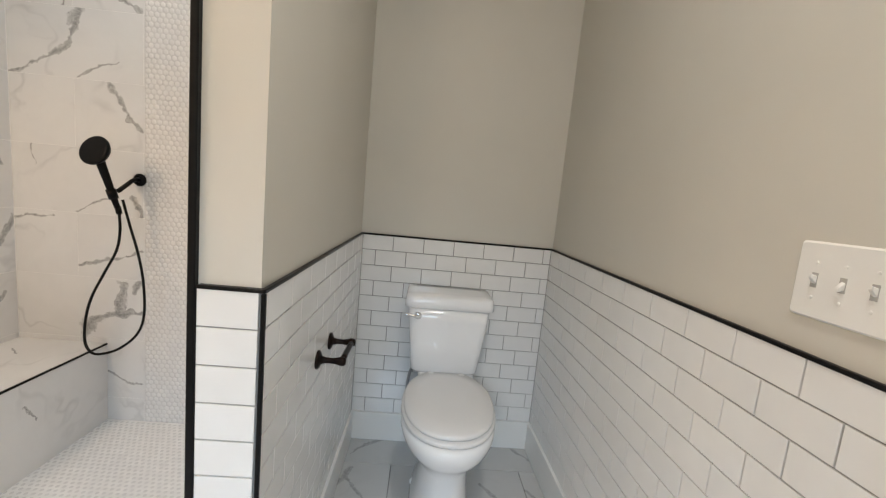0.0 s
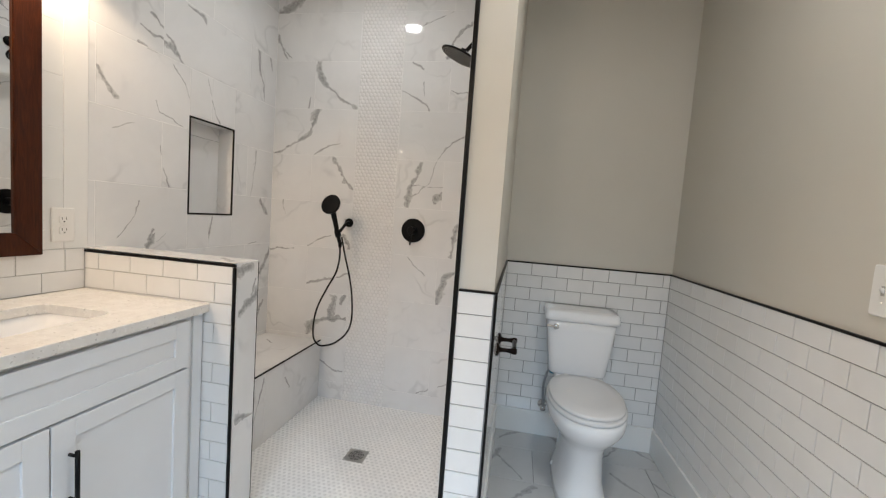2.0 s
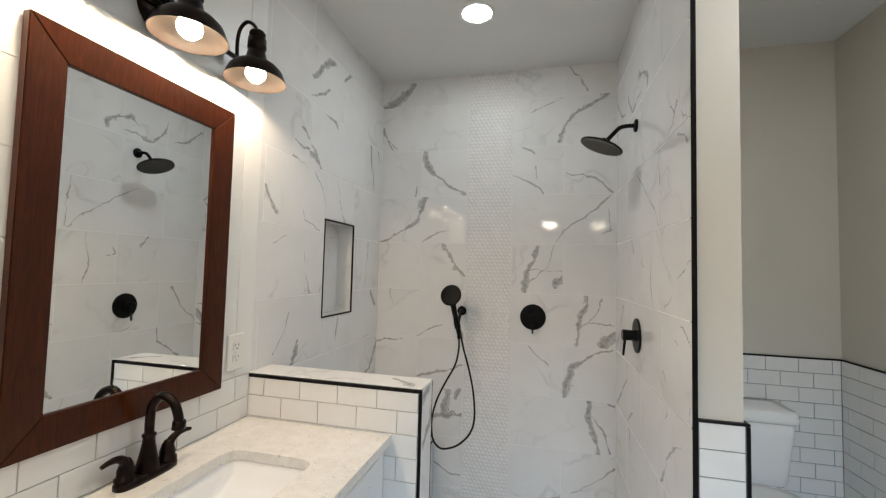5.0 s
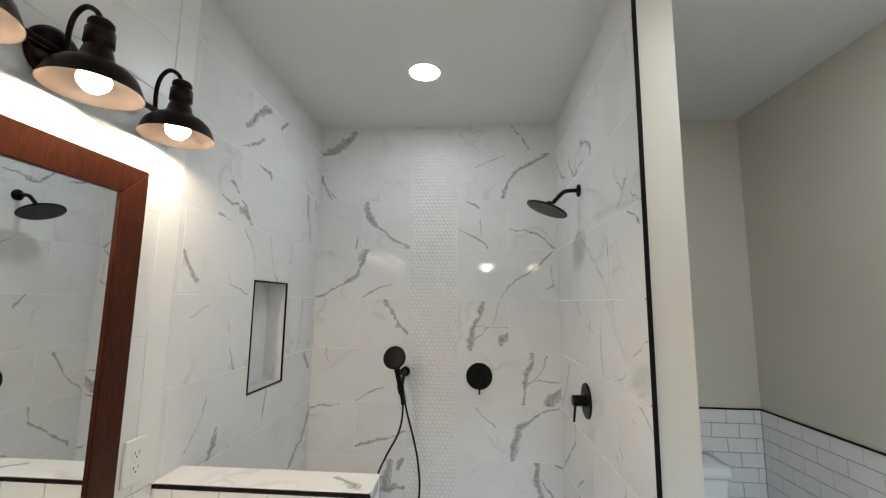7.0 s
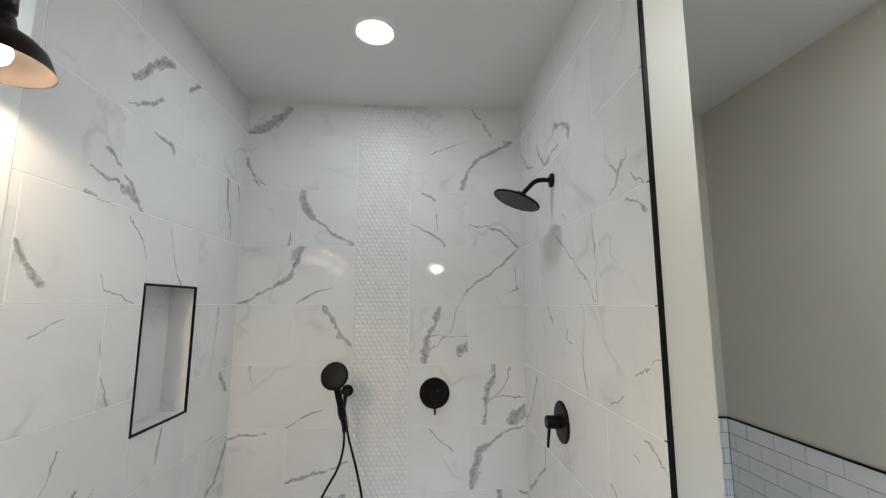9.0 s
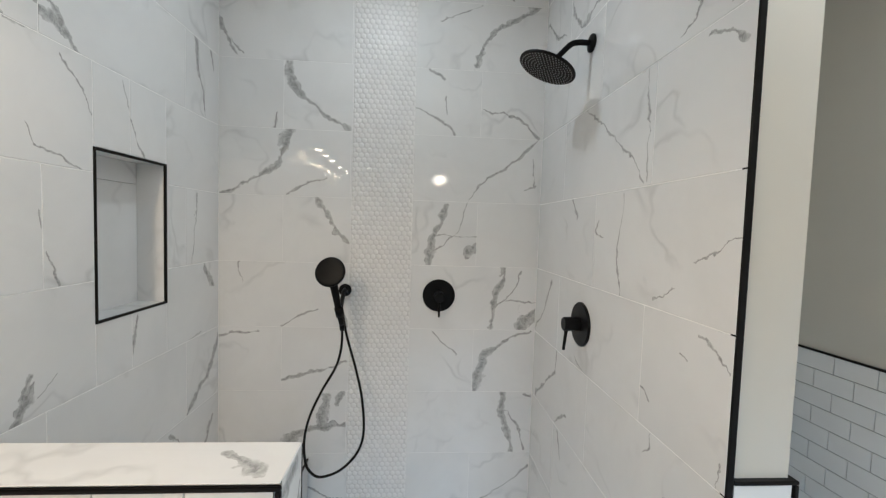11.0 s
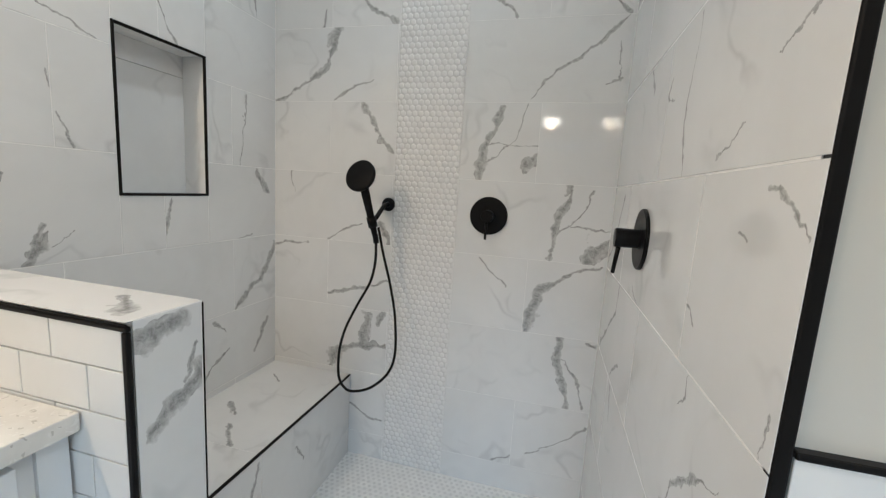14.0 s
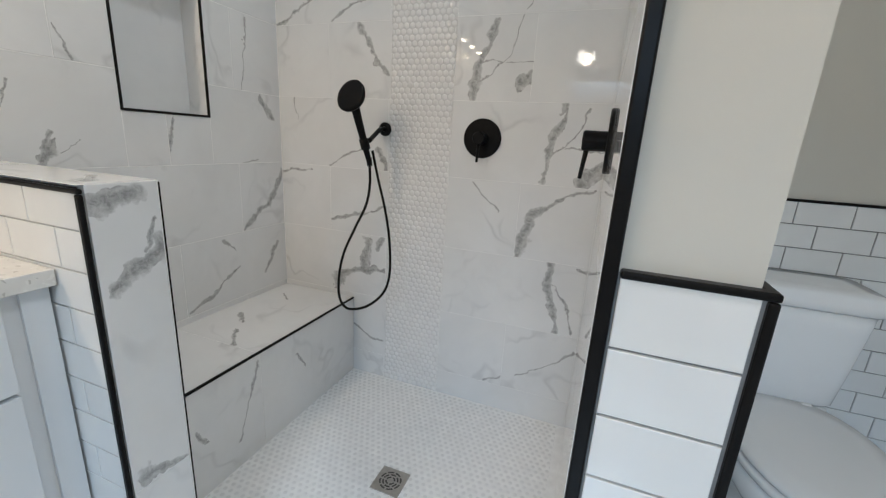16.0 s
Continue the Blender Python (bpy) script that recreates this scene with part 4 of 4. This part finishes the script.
VEINS_BACK_MIDDLE = [[(0.88, 2.08, 3.4), (0.97, 2.03, 5.6), (1.03, 2.01, 5.7), (1.07, 1.96, 7.5)],
                     [(1.20, 2.08, 3.4), (1.30, 2.07, 4.5), (1.40, 2.03, 5.7), (1.47, 1.96, 6.8)],
                     [(1.46, 1.95, 6.7), (1.41, 1.88, 8.8), (1.33, 1.82, 5.7), (1.22, 1.76, 4.5), (1.15, 1.67, 6.3)],
                     [(1.45, 1.86, 3.4), (1.46, 1.72, 3.8)],
                     [(1.41, 1.71, 5.7), (1.47, 1.73, 5)]]
VEINS_BACK_VALVE = [[(1.04, 1.63, 15.7), (1.02, 1.56, 15), (0.99, 1.49, 11.3), (0.97, 1.40, 22.6), (0.97, 1.34, 12.6)],
                    [(1.13, 1.64, 4.5), (1.09, 1.51, 3.8), (0.99, 1.40, 3.8)],
                    [(1.00, 1.48, 3.8), (1.10, 1.48, 3.8), (1.18, 1.48, 5)],
                    [(1.19, 1.44, 15), (1.15, 1.40, 30.1), (1.10, 1.35, 27.5)],
                    [(1.33, 1.33, 17.6), (1.31, 1.25, 15.1), (1.28, 1.17, 15.1), (1.27, 1.05, 18.8)]]
VEINS_BACK_LOW = [[(1.41, 1.33, 5), (1.37, 1.22, 4.1), (1.29, 1.14, 3.8)],
                  [(1.48, 1.13, 35.9), (1.42, 1.06, 27.6)],
                  [(1.34, 1.18, 4.1), (1.48, 1.18, 3.8)],
                  [(1.47, 1.03, 5), (1.38, 1.00, 8.3), (1.32, 0.96, 11.3), (1.24, 0.92, 24.9), (1.21, 0.82, 33.1), (1.20, 0.74, 16.5)],
                  [(1.34, 0.73, 19.3), (1.34, 0.62, 22), (1.38, 0.53, 11), (1.40, 0.43, 15.1)],
                  [(1.36, 0.64, 5.5), (1.42, 0.56, 5.5), (1.46, 0.44, 5.5)],
                  [(1.44, 0.72, 11), (1.48, 0.70, 13.8)],
                  [(1.48, 0.36, 5.5), (1.36, 0.27, 4.1), (1.25, 0.20, 4.5), (1.11, 0.12, 4.5)],
                  [(1.00, 1.02, 3.8), (1.11, 0.91, 2.8)]]
VEINS_BACK_HIGH = [[(-0.01, 2.45, 20), (0.03, 2.36, 15), (0.07, 2.27, 7.5)],
                   [(0.05, 2.34, 5.5), (0.10, 2.27, 3.8)],
                   [(0.29, 2.25, 30.4), (0.33, 2.15, 25), (0.39, 2.09, 11), (0.48, 2.02, 8.3), (0.58, 1.96, 13.8)],
                   [(0.24, 1.95, 6.9), (0.26, 2.03, 3.8)],
                   [(1.16, 2.27, 35.9), (1.18, 2.37, 19.3), (1.26, 2.45, 13.8), (1.36, 2.51, 13.8), (1.45, 2.57, 19.3)],
                   [(0.93, 2.26, 5), (1.01, 2.21, 8.3)],
                   [(1.02, 2.13, 4.1), (1.03, 2.05, 2.5)],
                   [(1.22, 2.76, 4.1), (1.29, 2.66, 5.5), (1.33, 2.58, 4.1)],
                   [(0.99, 2.47, 2.8), (1.17, 2.55, 4.1)],
                   [(-0.04, 2.54, 13.8), (0.10, 2.60, 32.5), (0.21, 2.70, 25)]]
VEINS_LEFT_HIGH = [[(0.93, 2.04, 7.5), (0.96, 2.02, 10.8), (0.99, 2.02, 12.4), (1.05, 2.02, 14.1), (1.09, 2.01, 14.1), (1.13, 1.98, 17.1), (1.16, 1.95, 11.9)],
                   [(0.98, 2.11, 3.3), (1.02, 2.09, 5.8), (1.07, 2.05, 7.5), (1.11, 2.02, 12.1), (1.14, 1.98, 12.9)],
                   [(0.93, 1.96, 18.2), (0.96, 1.95, 14.9), (1.01, 1.95, 9.9)],
                   [(1.19, 2.24, 4), (1.24, 2.24, 8.2), (1.29, 2.23, 12.9), (1.30, 2.21, 8.2)]]
VEINS_LEFT_CEILING = [[(1.74, 2.25, 10.5), (1.74, 2.15, 16.5), (1.79, 2.06, 7.5), (1.81, 1.95, 6.7)],
                      [(1.85, 2.25, 6.7), (1.87, 2.18, 6.6)],
                      [(1.11, 1.93, 2.5), (1.16, 1.88, 4), (1.19, 1.83, 3.5), (1.21, 1.80, 2)],
                      [(1.32, 1.94, 4.7), (1.35, 1.84, 4.7), (1.38, 1.77, 3.5), (1.42, 1.73, 4)]]
VEINS_LEFT_MIDDLE = [[(1.01, 1.74, 2.1), (1.03, 1.70, 2.9), (1.08, 1.68, 4), (1.12, 1.66, 5), (1.17, 1.64, 2.5)],
                     [(1.04, 1.53, 2.1), (1.05, 1.47, 2.1)],
                     [(1.07, 1.43, 2), (1.09, 1.36, 4), (1.10, 1.33, 3.5)],
                     [(1.74, 1.63, 4.5), (1.73, 1.51, 7.5), (1.69, 1.35, 3.7)],
                     [(1.80, 1.33, 8.9), (1.87, 1.23, 15)],
                     [(1.38, 1.21, 5.3), (1.37, 1.13, 5.2), (1.35, 1.03, 3.5)],
                     [(1.68, 1.03, 3), (1.77, 1.05, 3)],
                     [(1.08, 1.12, 2), (1.03, 1.08, 1.7)],
                     [(1.02, 1.12, 6.6), (1.00, 1.08, 18.2), (0.97, 1.04, 10.1)]]
VEINS_LEFT_LOW = [[(1.91, 0.98, 18), (1.83, 0.85, 19.3), (1.66, 0.74, 8.3)],
                  [(1.87, 0.64, 9), (1.78, 0.51, 11)],
                  [(1.56, 0.70, 6.3), (1.61, 0.66, 9.6)],
                  [(1.61, 0.57, 12.5), (1.45, 0.48, 11.3), (1.36, 0.45, 5)],
                  [(1.38, 1.20, 6), (1.35, 1.02, 5)],
                  [(0.94, 1.28, 3.8), (0.91, 1.20, 4.5), (0.84, 1.11, 2.5)]]
VEINS_LEFT_FRONT = [[(0.75, 1.79, 10.2), (0.83, 1.70, 16.2), (0.88, 1.65, 12.2)],
                    [(1.06, 1.72, 5), (1.21, 1.65, 7.4)],
                    [(0.81, 1.57, 4.5), (0.91, 1.61, 3)],
                    [(1.01, 1.14, 15.8), (0.98, 1.05, 9)],
                    [(1.07, 2.38, 12.4), (1.18, 2.51, 22.3), (1.25, 2.54, 13.5)],
                    [(1.04, 2.29, 6.8), (1.21, 2.37, 11.2), (1.58, 2.67, 7.9)]]
VEINS_RIGHT_HIGH = [[(1.40, 2.35, 6.6), (1.35, 2.38, 13.2), (1.27, 2.37, 18.5), (1.20, 2.32, 17.4), (1.21, 2.28, 9.3)],
                    [(1.62, 2.47, 6.6), (1.58, 2.36, 9), (1.50, 2.27, 10.5), (1.40, 2.29, 10.6), (1.32, 2.29, 6.6)],
                    [(1.89, 2.47, 4.6), (1.78, 2.37, 7.3), (1.66, 2.31, 5.2)],
                    [(0.79, 2.10, 2.1), (0.80, 2.06, 3.3), (0.84, 2.03, 5), (0.87, 1.99, 4), (0.92, 1.98, 2)]]
VEINS_RIGHT_ARM = [[(0.90, 2.06, 5), (0.86, 2.03, 5)],
                   [(0.78, 2.00, 2.5), (0.76, 1.97, 3.3), (0.73, 1.95, 2.6)],
                   [(0.81, 1.94, 4.1), (0.76, 1.92, 5.8), (0.71, 1.89, 5)],
                   [(1.43, 1.95, 5.3), (1.32, 1.88, 4.6), (1.22, 1.82, 4.1), (1.12, 1.75, 4.5), (1.04, 1.65, 3)],
                   [(1.04, 1.95, 2.5), (1.03, 1.86, 4), (1.03, 1.76, 3), (1.02, 1.65, 2)]]
VEINS_RIGHT_MIDDLE = [[(1.51, 1.63, 4.6), (1.45, 1.58, 6)],
                      [(1.28, 1.57, 3.5), (1.30, 1.52, 3.5), (1.24, 1.51, 2.6)],
                      [(1.13, 1.64, 3), (1.15, 1.54, 4), (1.15, 1.44, 5.3), (1.13, 1.34, 4.1)],
                      [(1.70, 1.30, 5), (1.79, 1.16, 7.5), (1.90, 1.07, 4.6)],
                      [(0.82, 1.47, 1.7), (0.76, 1.49, 2.9), (0.74, 1.51, 2), (0.71, 1.52, 2.5)],
                      [(0.96, 1.36, 1.7), (0.88, 1.39, 3.3), (0.82, 1.40, 1.7), (0.75, 1.43, 4.1), (0.73, 1.41, 1.7)],
                      [(0.79, 1.32, 2.9), (0.75, 1.30, 3.3), (0.71, 1.26, 3)],
                      [(0.85, 1.26, 3.7), (0.83, 1.25, 4.1)],
                      [(1.01, 1.15, 2.5), (0.98, 1.13, 4), (0.95, 1.11, 2)]]
VEINS_RIGHT_LOW = [[(1.60, 1.05, 6.7), (1.62, 0.94, 10.4), (1.75, 0.84, 9.9), (1.88, 0.74, 14.6)],
                   [(1.42, 1.06, 3.3), (1.35, 1.03, 4.1)],
                   [(1.61, 0.74, 3.7), (1.48, 0.82, 5.3)],
                   [(1.57, 0.72, 6), (1.52, 0.63, 3.3)],
                   [(0.94, 1.03, 2.1), (0.94, 0.99, 3.5), (0.98, 0.97, 3)],
                   [(1.02, 0.73, 6.4), (0.94, 0.84, 6.4), (0.86, 0.91, 5.1), (0.80, 0.95, 1.5)],
                   [(0.73, 1.03, 1.5), (0.71, 1.09, 3.1)]]

BACK_VEINS = strokes(VEINS_BACK_LEFT, VEINS_BACK_BENCH, VEINS_BACK_MIDDLE, VEINS_BACK_VALVE, VEINS_BACK_LOW, VEINS_BACK_HIGH)
LEFT_VEINS = strokes(VEINS_LEFT_HIGH, VEINS_LEFT_CEILING, VEINS_LEFT_MIDDLE, VEINS_LEFT_LOW, VEINS_LEFT_FRONT)
RIGHT_VEINS = strokes(VEINS_RIGHT_HIGH, VEINS_RIGHT_ARM, VEINS_RIGHT_MIDDLE, VEINS_RIGHT_LOW)

lay(wall_back, courses(0.0, STRIP_A, LINES, 0.61, (0.59, 0.285)), facing_front(BACK + SET), 0.0016, SET, 0.0006, MARBLE, veins=BACK_VEINS, unit=0.001)
lay(wall_back, courses(STRIP_B, SHOWER_R, LINES, 0.61, (0.88, 1.189)), facing_front(BACK + SET), 0.0016, SET, 0.0006, MARBLE, veins=BACK_VEINS, unit=0.001)
cells = [c for r in courses(0.716, BACK - 0.001, LINES, 0.61, (1.355, 1.05)) for c in cut(r, NICHE)]
lay(wall_left, cells, facing_right(-SET), 0.0030, SET, 0.0006, MARBLE, veins=LEFT_VEINS, unit=0.001)
wall_right_shower = structure("wall_shower", box(SHOWER_R + SET, SHOWER_R + BED + 0.001, FRONT + 0.0136, BACK + BED, 0, CEIL), GROUT_WHITE, "shower side wall with white marble tiles", "wall tile")
lay(wall_right_shower, courses(FRONT - 0.0015, BACK - 0.001, LINES, 0.61, (1.0, 1.31)), facing_left(SHOWER_R + SET), 0.0032, SET, 0.0006, MARBLE, veins=RIGHT_VEINS, sign=-1, unit=0.001)

# niche lining
lay(wall_left, [(n0, n1, n2, 1.642), (n0, n1, 1.642, n3)], facing_right(-0.107), 0.0018, 0.008, 0.0007, MARBLE)
lay(wall_left, [(-0.1, -0.006, n2, n3)], lambda u, z: pose(u, n1, z), 0.002, 0.006, 0.0007, MARBLE)
lay(wall_left, [(-0.1, -0.006, n2, n3)], lambda u, z: pose(u, n0, z, 0, 0, 180), 0.002, 0.006, 0.0007, MARBLE)
lay(wall_left, [(-0.1, -0.006, n0 + 0.006, n1 - 0.006)], lying(n2), 0.002, 0.006, 0.0007, MARBLE)

# half wall: cap, end and shower side
VEINS_CAP = [(0.55, 0.80, 12, 0.62, 0.74, 16)]
lay(wall_pony, [(0.0, PONY_X - 0.001, FRONT - 0.002, PONY_BACK)], lying(PONY_TOP - SET), 0.001, SET, 0.0006, MARBLE, veins=VEINS_CAP)
VEINS_END = [(0.72, 1.03, 22, 0.80, 1.05, 16), (0.72, 0.87, 18, 0.83, 0.95, 22), (0.79, 0.94, 6, 0.83, 1.0, 4), (0.76, 0.47, 22, 0.82, 0.44, 14)]
lay(wall_pony, [(FRONT + 0.008, PONY_BACK - 0.004, 0.0, 0.44), (FRONT + 0.008, PONY_BACK - 0.004, 0.44, PONY_TOP - SET)], facing_right(PONY_X - SET), 0.0014, SET, 0.0006, MARBLE, veins=VEINS_END)
lay(wall_pony, [(0.42, PONY_X, 0.0, 0.4), (0.0, PONY_X, 0.4, PONY_TOP - SET)], lambda u, z: pose(u, PONY_BACK - SET, z, 0, 0, 180), 0.0016, SET, 0.0006, MARBLE)

# bench slabs
VEINS_SEAT = [(0.10, 1.52, 10, 0.17, 1.46, 20), (0.20, 1.40, 5, 0.30, 1.30, 6), (0.12, 1.05, 4, 0.30, 0.95, 3), (0.10, 1.8, 4, 0.16, 1.74, 3)]
lay(bench, [(0.0, 0.408, PONY_BACK, 1.30), (0.0, 0.408, 1.30, BACK)], lying(0.4013), 0.0016, SET, 0.0006, MARBLE, veins=VEINS_SEAT)
VEINS_BENCH = [(1.20, 0.10, 4, 1.30, 0.36, 7), (1.50, 0.30, 6, 1.56, 0.22, 3), (1.05, 0.25, 5, 1.08, 0.2, 4)]
lay(bench, [(PONY_BACK, 1.31, 0.0, 0.393), (1.31, BACK, 0.0, 0.393)], facing_right(0.4138), 0.0016, SET, 0.0006, MARBLE, veins=VEINS_BENCH)

# small white tiles
ROW = 0.0763
rows = [0.148] + [RAIL - 0.004 - ROW * k for k in range(11, -1, -1)]
lay(wainscot_back, courses(PIER_R, WC_R, rows, 0.1485, (PIER_R + 0.066, PIER_R)), facing_front(WC_BACK + 0.004), 0.0032, 0.0045, 0.0008, SUBWAY)
lay(wainscot_left, courses(FRONT + 0.008, WC_BACK - 0.001, rows, 0.154, (FRONT + 0.09, FRONT + 0.013)), facing_right(PIER_R - 0.004), 0.0032, 0.0045, 0.0008, SUBWAY)
lay(wainscot_right, courses(DOOR_B + 0.086, WC_BACK - 0.001, rows, 0.1515, (0.497, 0.573)), facing_left(WC_R + 0.004), 0.0032, 0.0045, 0.0008, SUBWAY)
pier_rows = [0.0] + [1.063 - 0.0777 * k for k in range(13, -1, -1)]
lay(pier_face, [(PIER_L, PIER_R - 0.009, a, b) for a, b in zip(pier_rows, pier_rows[1:])], facing_front(FRONT + 0.004), 0.0032, 0.0045, 0.0008, SUBWAY)
pony_rows = [0.0] + [1.0705 - 0.0767 * k for k in range(13, -1, -1)]
lay(pony_face, courses(0.001, PONY_X - 0.010, pony_rows, 0.1495, (0.593, 0.518)), facing_front(FRONT + 0.004), 0.0026, 0.0045, 0.0008, SUBWAY)
lay(backsplash, courses(-0.30, FRONT - 0.001, [0.9145, 0.9885, 1.0735], 0.154, (0.556, 0.633)), facing_right(0.0005), 0.0026, 0.0045, 0.0008, SUBWAY)

# the painted side wall stands a little out of square: all that is on it swings about the closet corner
swing = pose(WC_R, WC_BACK, 0, 0, 0, 1.3) @ pose(-WC_R, -WC_BACK, 0)
for ob in (wall_right, casing, door_1, wainscot_right, switches, side_trim, side_baseboard):
    ob.matrix_basis = swing @ ob.matrix_basis

# boards beside and above the mirror
for z0, z1 in zip(board_lines, board_lines[1:]):
    ob = new("board", piece_mesh(BOARD_END - REAR, z1 - z0 - 0.0026, SET + 0.0006, 0.0009, WHITE_PAINT, "board"))
    ob.parent = wall_left
    ob.matrix_world = pose(-SET, (BOARD_END + REAR) / 2, (z0 + z1) / 2, 0, 0, 90)

# floor slabs
for rect in (r for c in courses(0.0, WC_R + 0.10, [REAR + 0.305 * k for k in range(14)], 0.61, (0.95, 1.255)) for r in cut(c, (-1.0, PIER_L, FRONT, 3.0))):
    a, b, y0, y1 = rect
    lay(floor, [(a, b, y0, min(y1, WC_BACK))], lying(-0.008), 0.003, 0.008, 0.0008, FLOOR_STONE,
        veins=[(a + 0.1, y0 + 0.05, 4, (a + b) / 2, y1 - 0.04, 12), (b - 0.2, y0 + 0.2, 10, b - 0.05, y0 + 0.02, 4)])


# mosaic of small hexagons
def hexagon(radius, deep, name="hexagon"):
    ring = [(math.cos(TAU * (k + 0.5) / 6), math.sin(TAU * (k + 0.5) / 6)) for k in range(6)]
    steps = ((1.0, 0.0), (0.97, 0.55), (0.84, 0.86), (0.5, 1.0))
    verts = [(c * radius * k, -deep * d, s * radius * k) for k, d in steps for c, s in ring]
    faces = [(6 * r + k, 6 * r + (k + 1) % 6, 6 * r + 6 + (k + 1) % 6, 6 * r + 6 + k) for r in range(3) for k in range(6)] + [(18, 19, 20, 21, 22, 23)]
    return verts, faces


PITCH = 0.0258
HEXV, HEXF = hexagon(PITCH / math.sqrt(3) - 0.0013, 0.0055)
hex_mesh = bpy.data.meshes.new("hexagon")
hex_mesh.from_pydata(HEXV, [], HEXF)
hex_mesh.materials.append(MOSAIC)
hex_mesh.shade_smooth()


def mosaic(parent, u0, u1, v0, v1, place, chosen, name):
    """Rows of hexagons; those in the chosen stretch are pieces, the others one joined sheet."""
    verts, faces = [], []
    step = PITCH * math.sqrt(3) / 2
    row = 0
    v = v0 + PITCH * 0.55
    while v < v1 - PITCH * 0.45:
        u = u0 + PITCH * (0.0 if row % 2 else 0.5)
        while u < u1 + PITCH * 0.4:
            m = place(u, v)
            if chosen(u, v) and u0 + PITCH / 2 < u < u1 - PITCH / 2:
                ob = new("hexagon", hex_mesh)
                ob.parent = parent
                ob.matrix_world = m
            else:
                k = len(verts)
                tip = pose(0, 0, 0, random.uniform(-1.2, 1.2), 0, random.uniform(-1.2, 1.2))
                trimmed = [tip @ Vector(p) for p in HEXV]
                verts += [tuple(m @ Vector((min(max(p.x, u0 - u), u1 - u), p.y, p.z))) for p in trimmed]
                faces += [tuple(k + i for i in f) for f in HEXF]
            u += PITCH
        v += step
        row += 1
    me = bpy.data.meshes.new(name)
    me.from_pydata(verts, [], faces)
    me.materials.append(MOSAIC)
    me.shade_smooth()
    ob = new(name, me)
    ob.parent = parent
    tagged(ob, "small white hexagonal mosaic tiles", kind="stuff")


strip_bed = structure("mosaic_bed", box(STRIP_A, STRIP_B, BACK - 0.0006, BACK + SET + 0.002, 0, CEIL), GROUT_MOSAIC, "vertical strip of small white hexagonal mosaic", "wall tile")
mosaic(strip_bed, STRIP_A + 0.001, STRIP_B - 0.001, 0.0, CEIL, facing_front(BACK + 0.0030), lambda u, v: 1.08 < v < 1.68, "mosaic_sheet")
shower_floor = structure("shower_floor", box(0.40, SHOWER_R + 0.004, FRONT + 0.001, BACK + 0.004, -0.0075, 0.0018), GROUT_WHITE, "white hexagonal mosaic shower floor", "floor")
DR = (0.938, 1.352)
mosaic(shower_floor, 0.418, SHOWER_R - 0.03, FRONT, BACK, lying(-0.0035), lambda u, v: abs(u - DR[0]) < 0.2 and abs(v - DR[1]) < 0.21, "mosaic_floor_sheet")

# floor drain
drain = thing("floor_drain", "square brushed metal shower floor drain with round grate", "drain", (*DR, 0.0))
part("plate", box(-0.054, 0.054, -0.054, 0.054, 0.0, 0.0045, 0.0008), STEEL, drain)
bm = bmesh.new()
for ring, (r0, r1) in enumerate(((0.012, 0.018), (0.023, 0.029), (0.034, 0.040))):
    count = 4 + 2 * ring
    for k in range(count):
        a0, a1 = TAU * (k + 0.12) / count, TAU * (k + 0.88) / count
        pts = [(r0, a0 + (a1 - a0) * i / 8) for i in range(9)] + [(r1, a1 - (a1 - a0) * i / 8) for i in range(9)]
        bm.faces.new([bm.verts.new((r * math.cos(t), r * math.sin(t), 0.0049)) for r, t in pts])
part("grate_slots", bm, SLOT, drain, "dark curved grate openings")
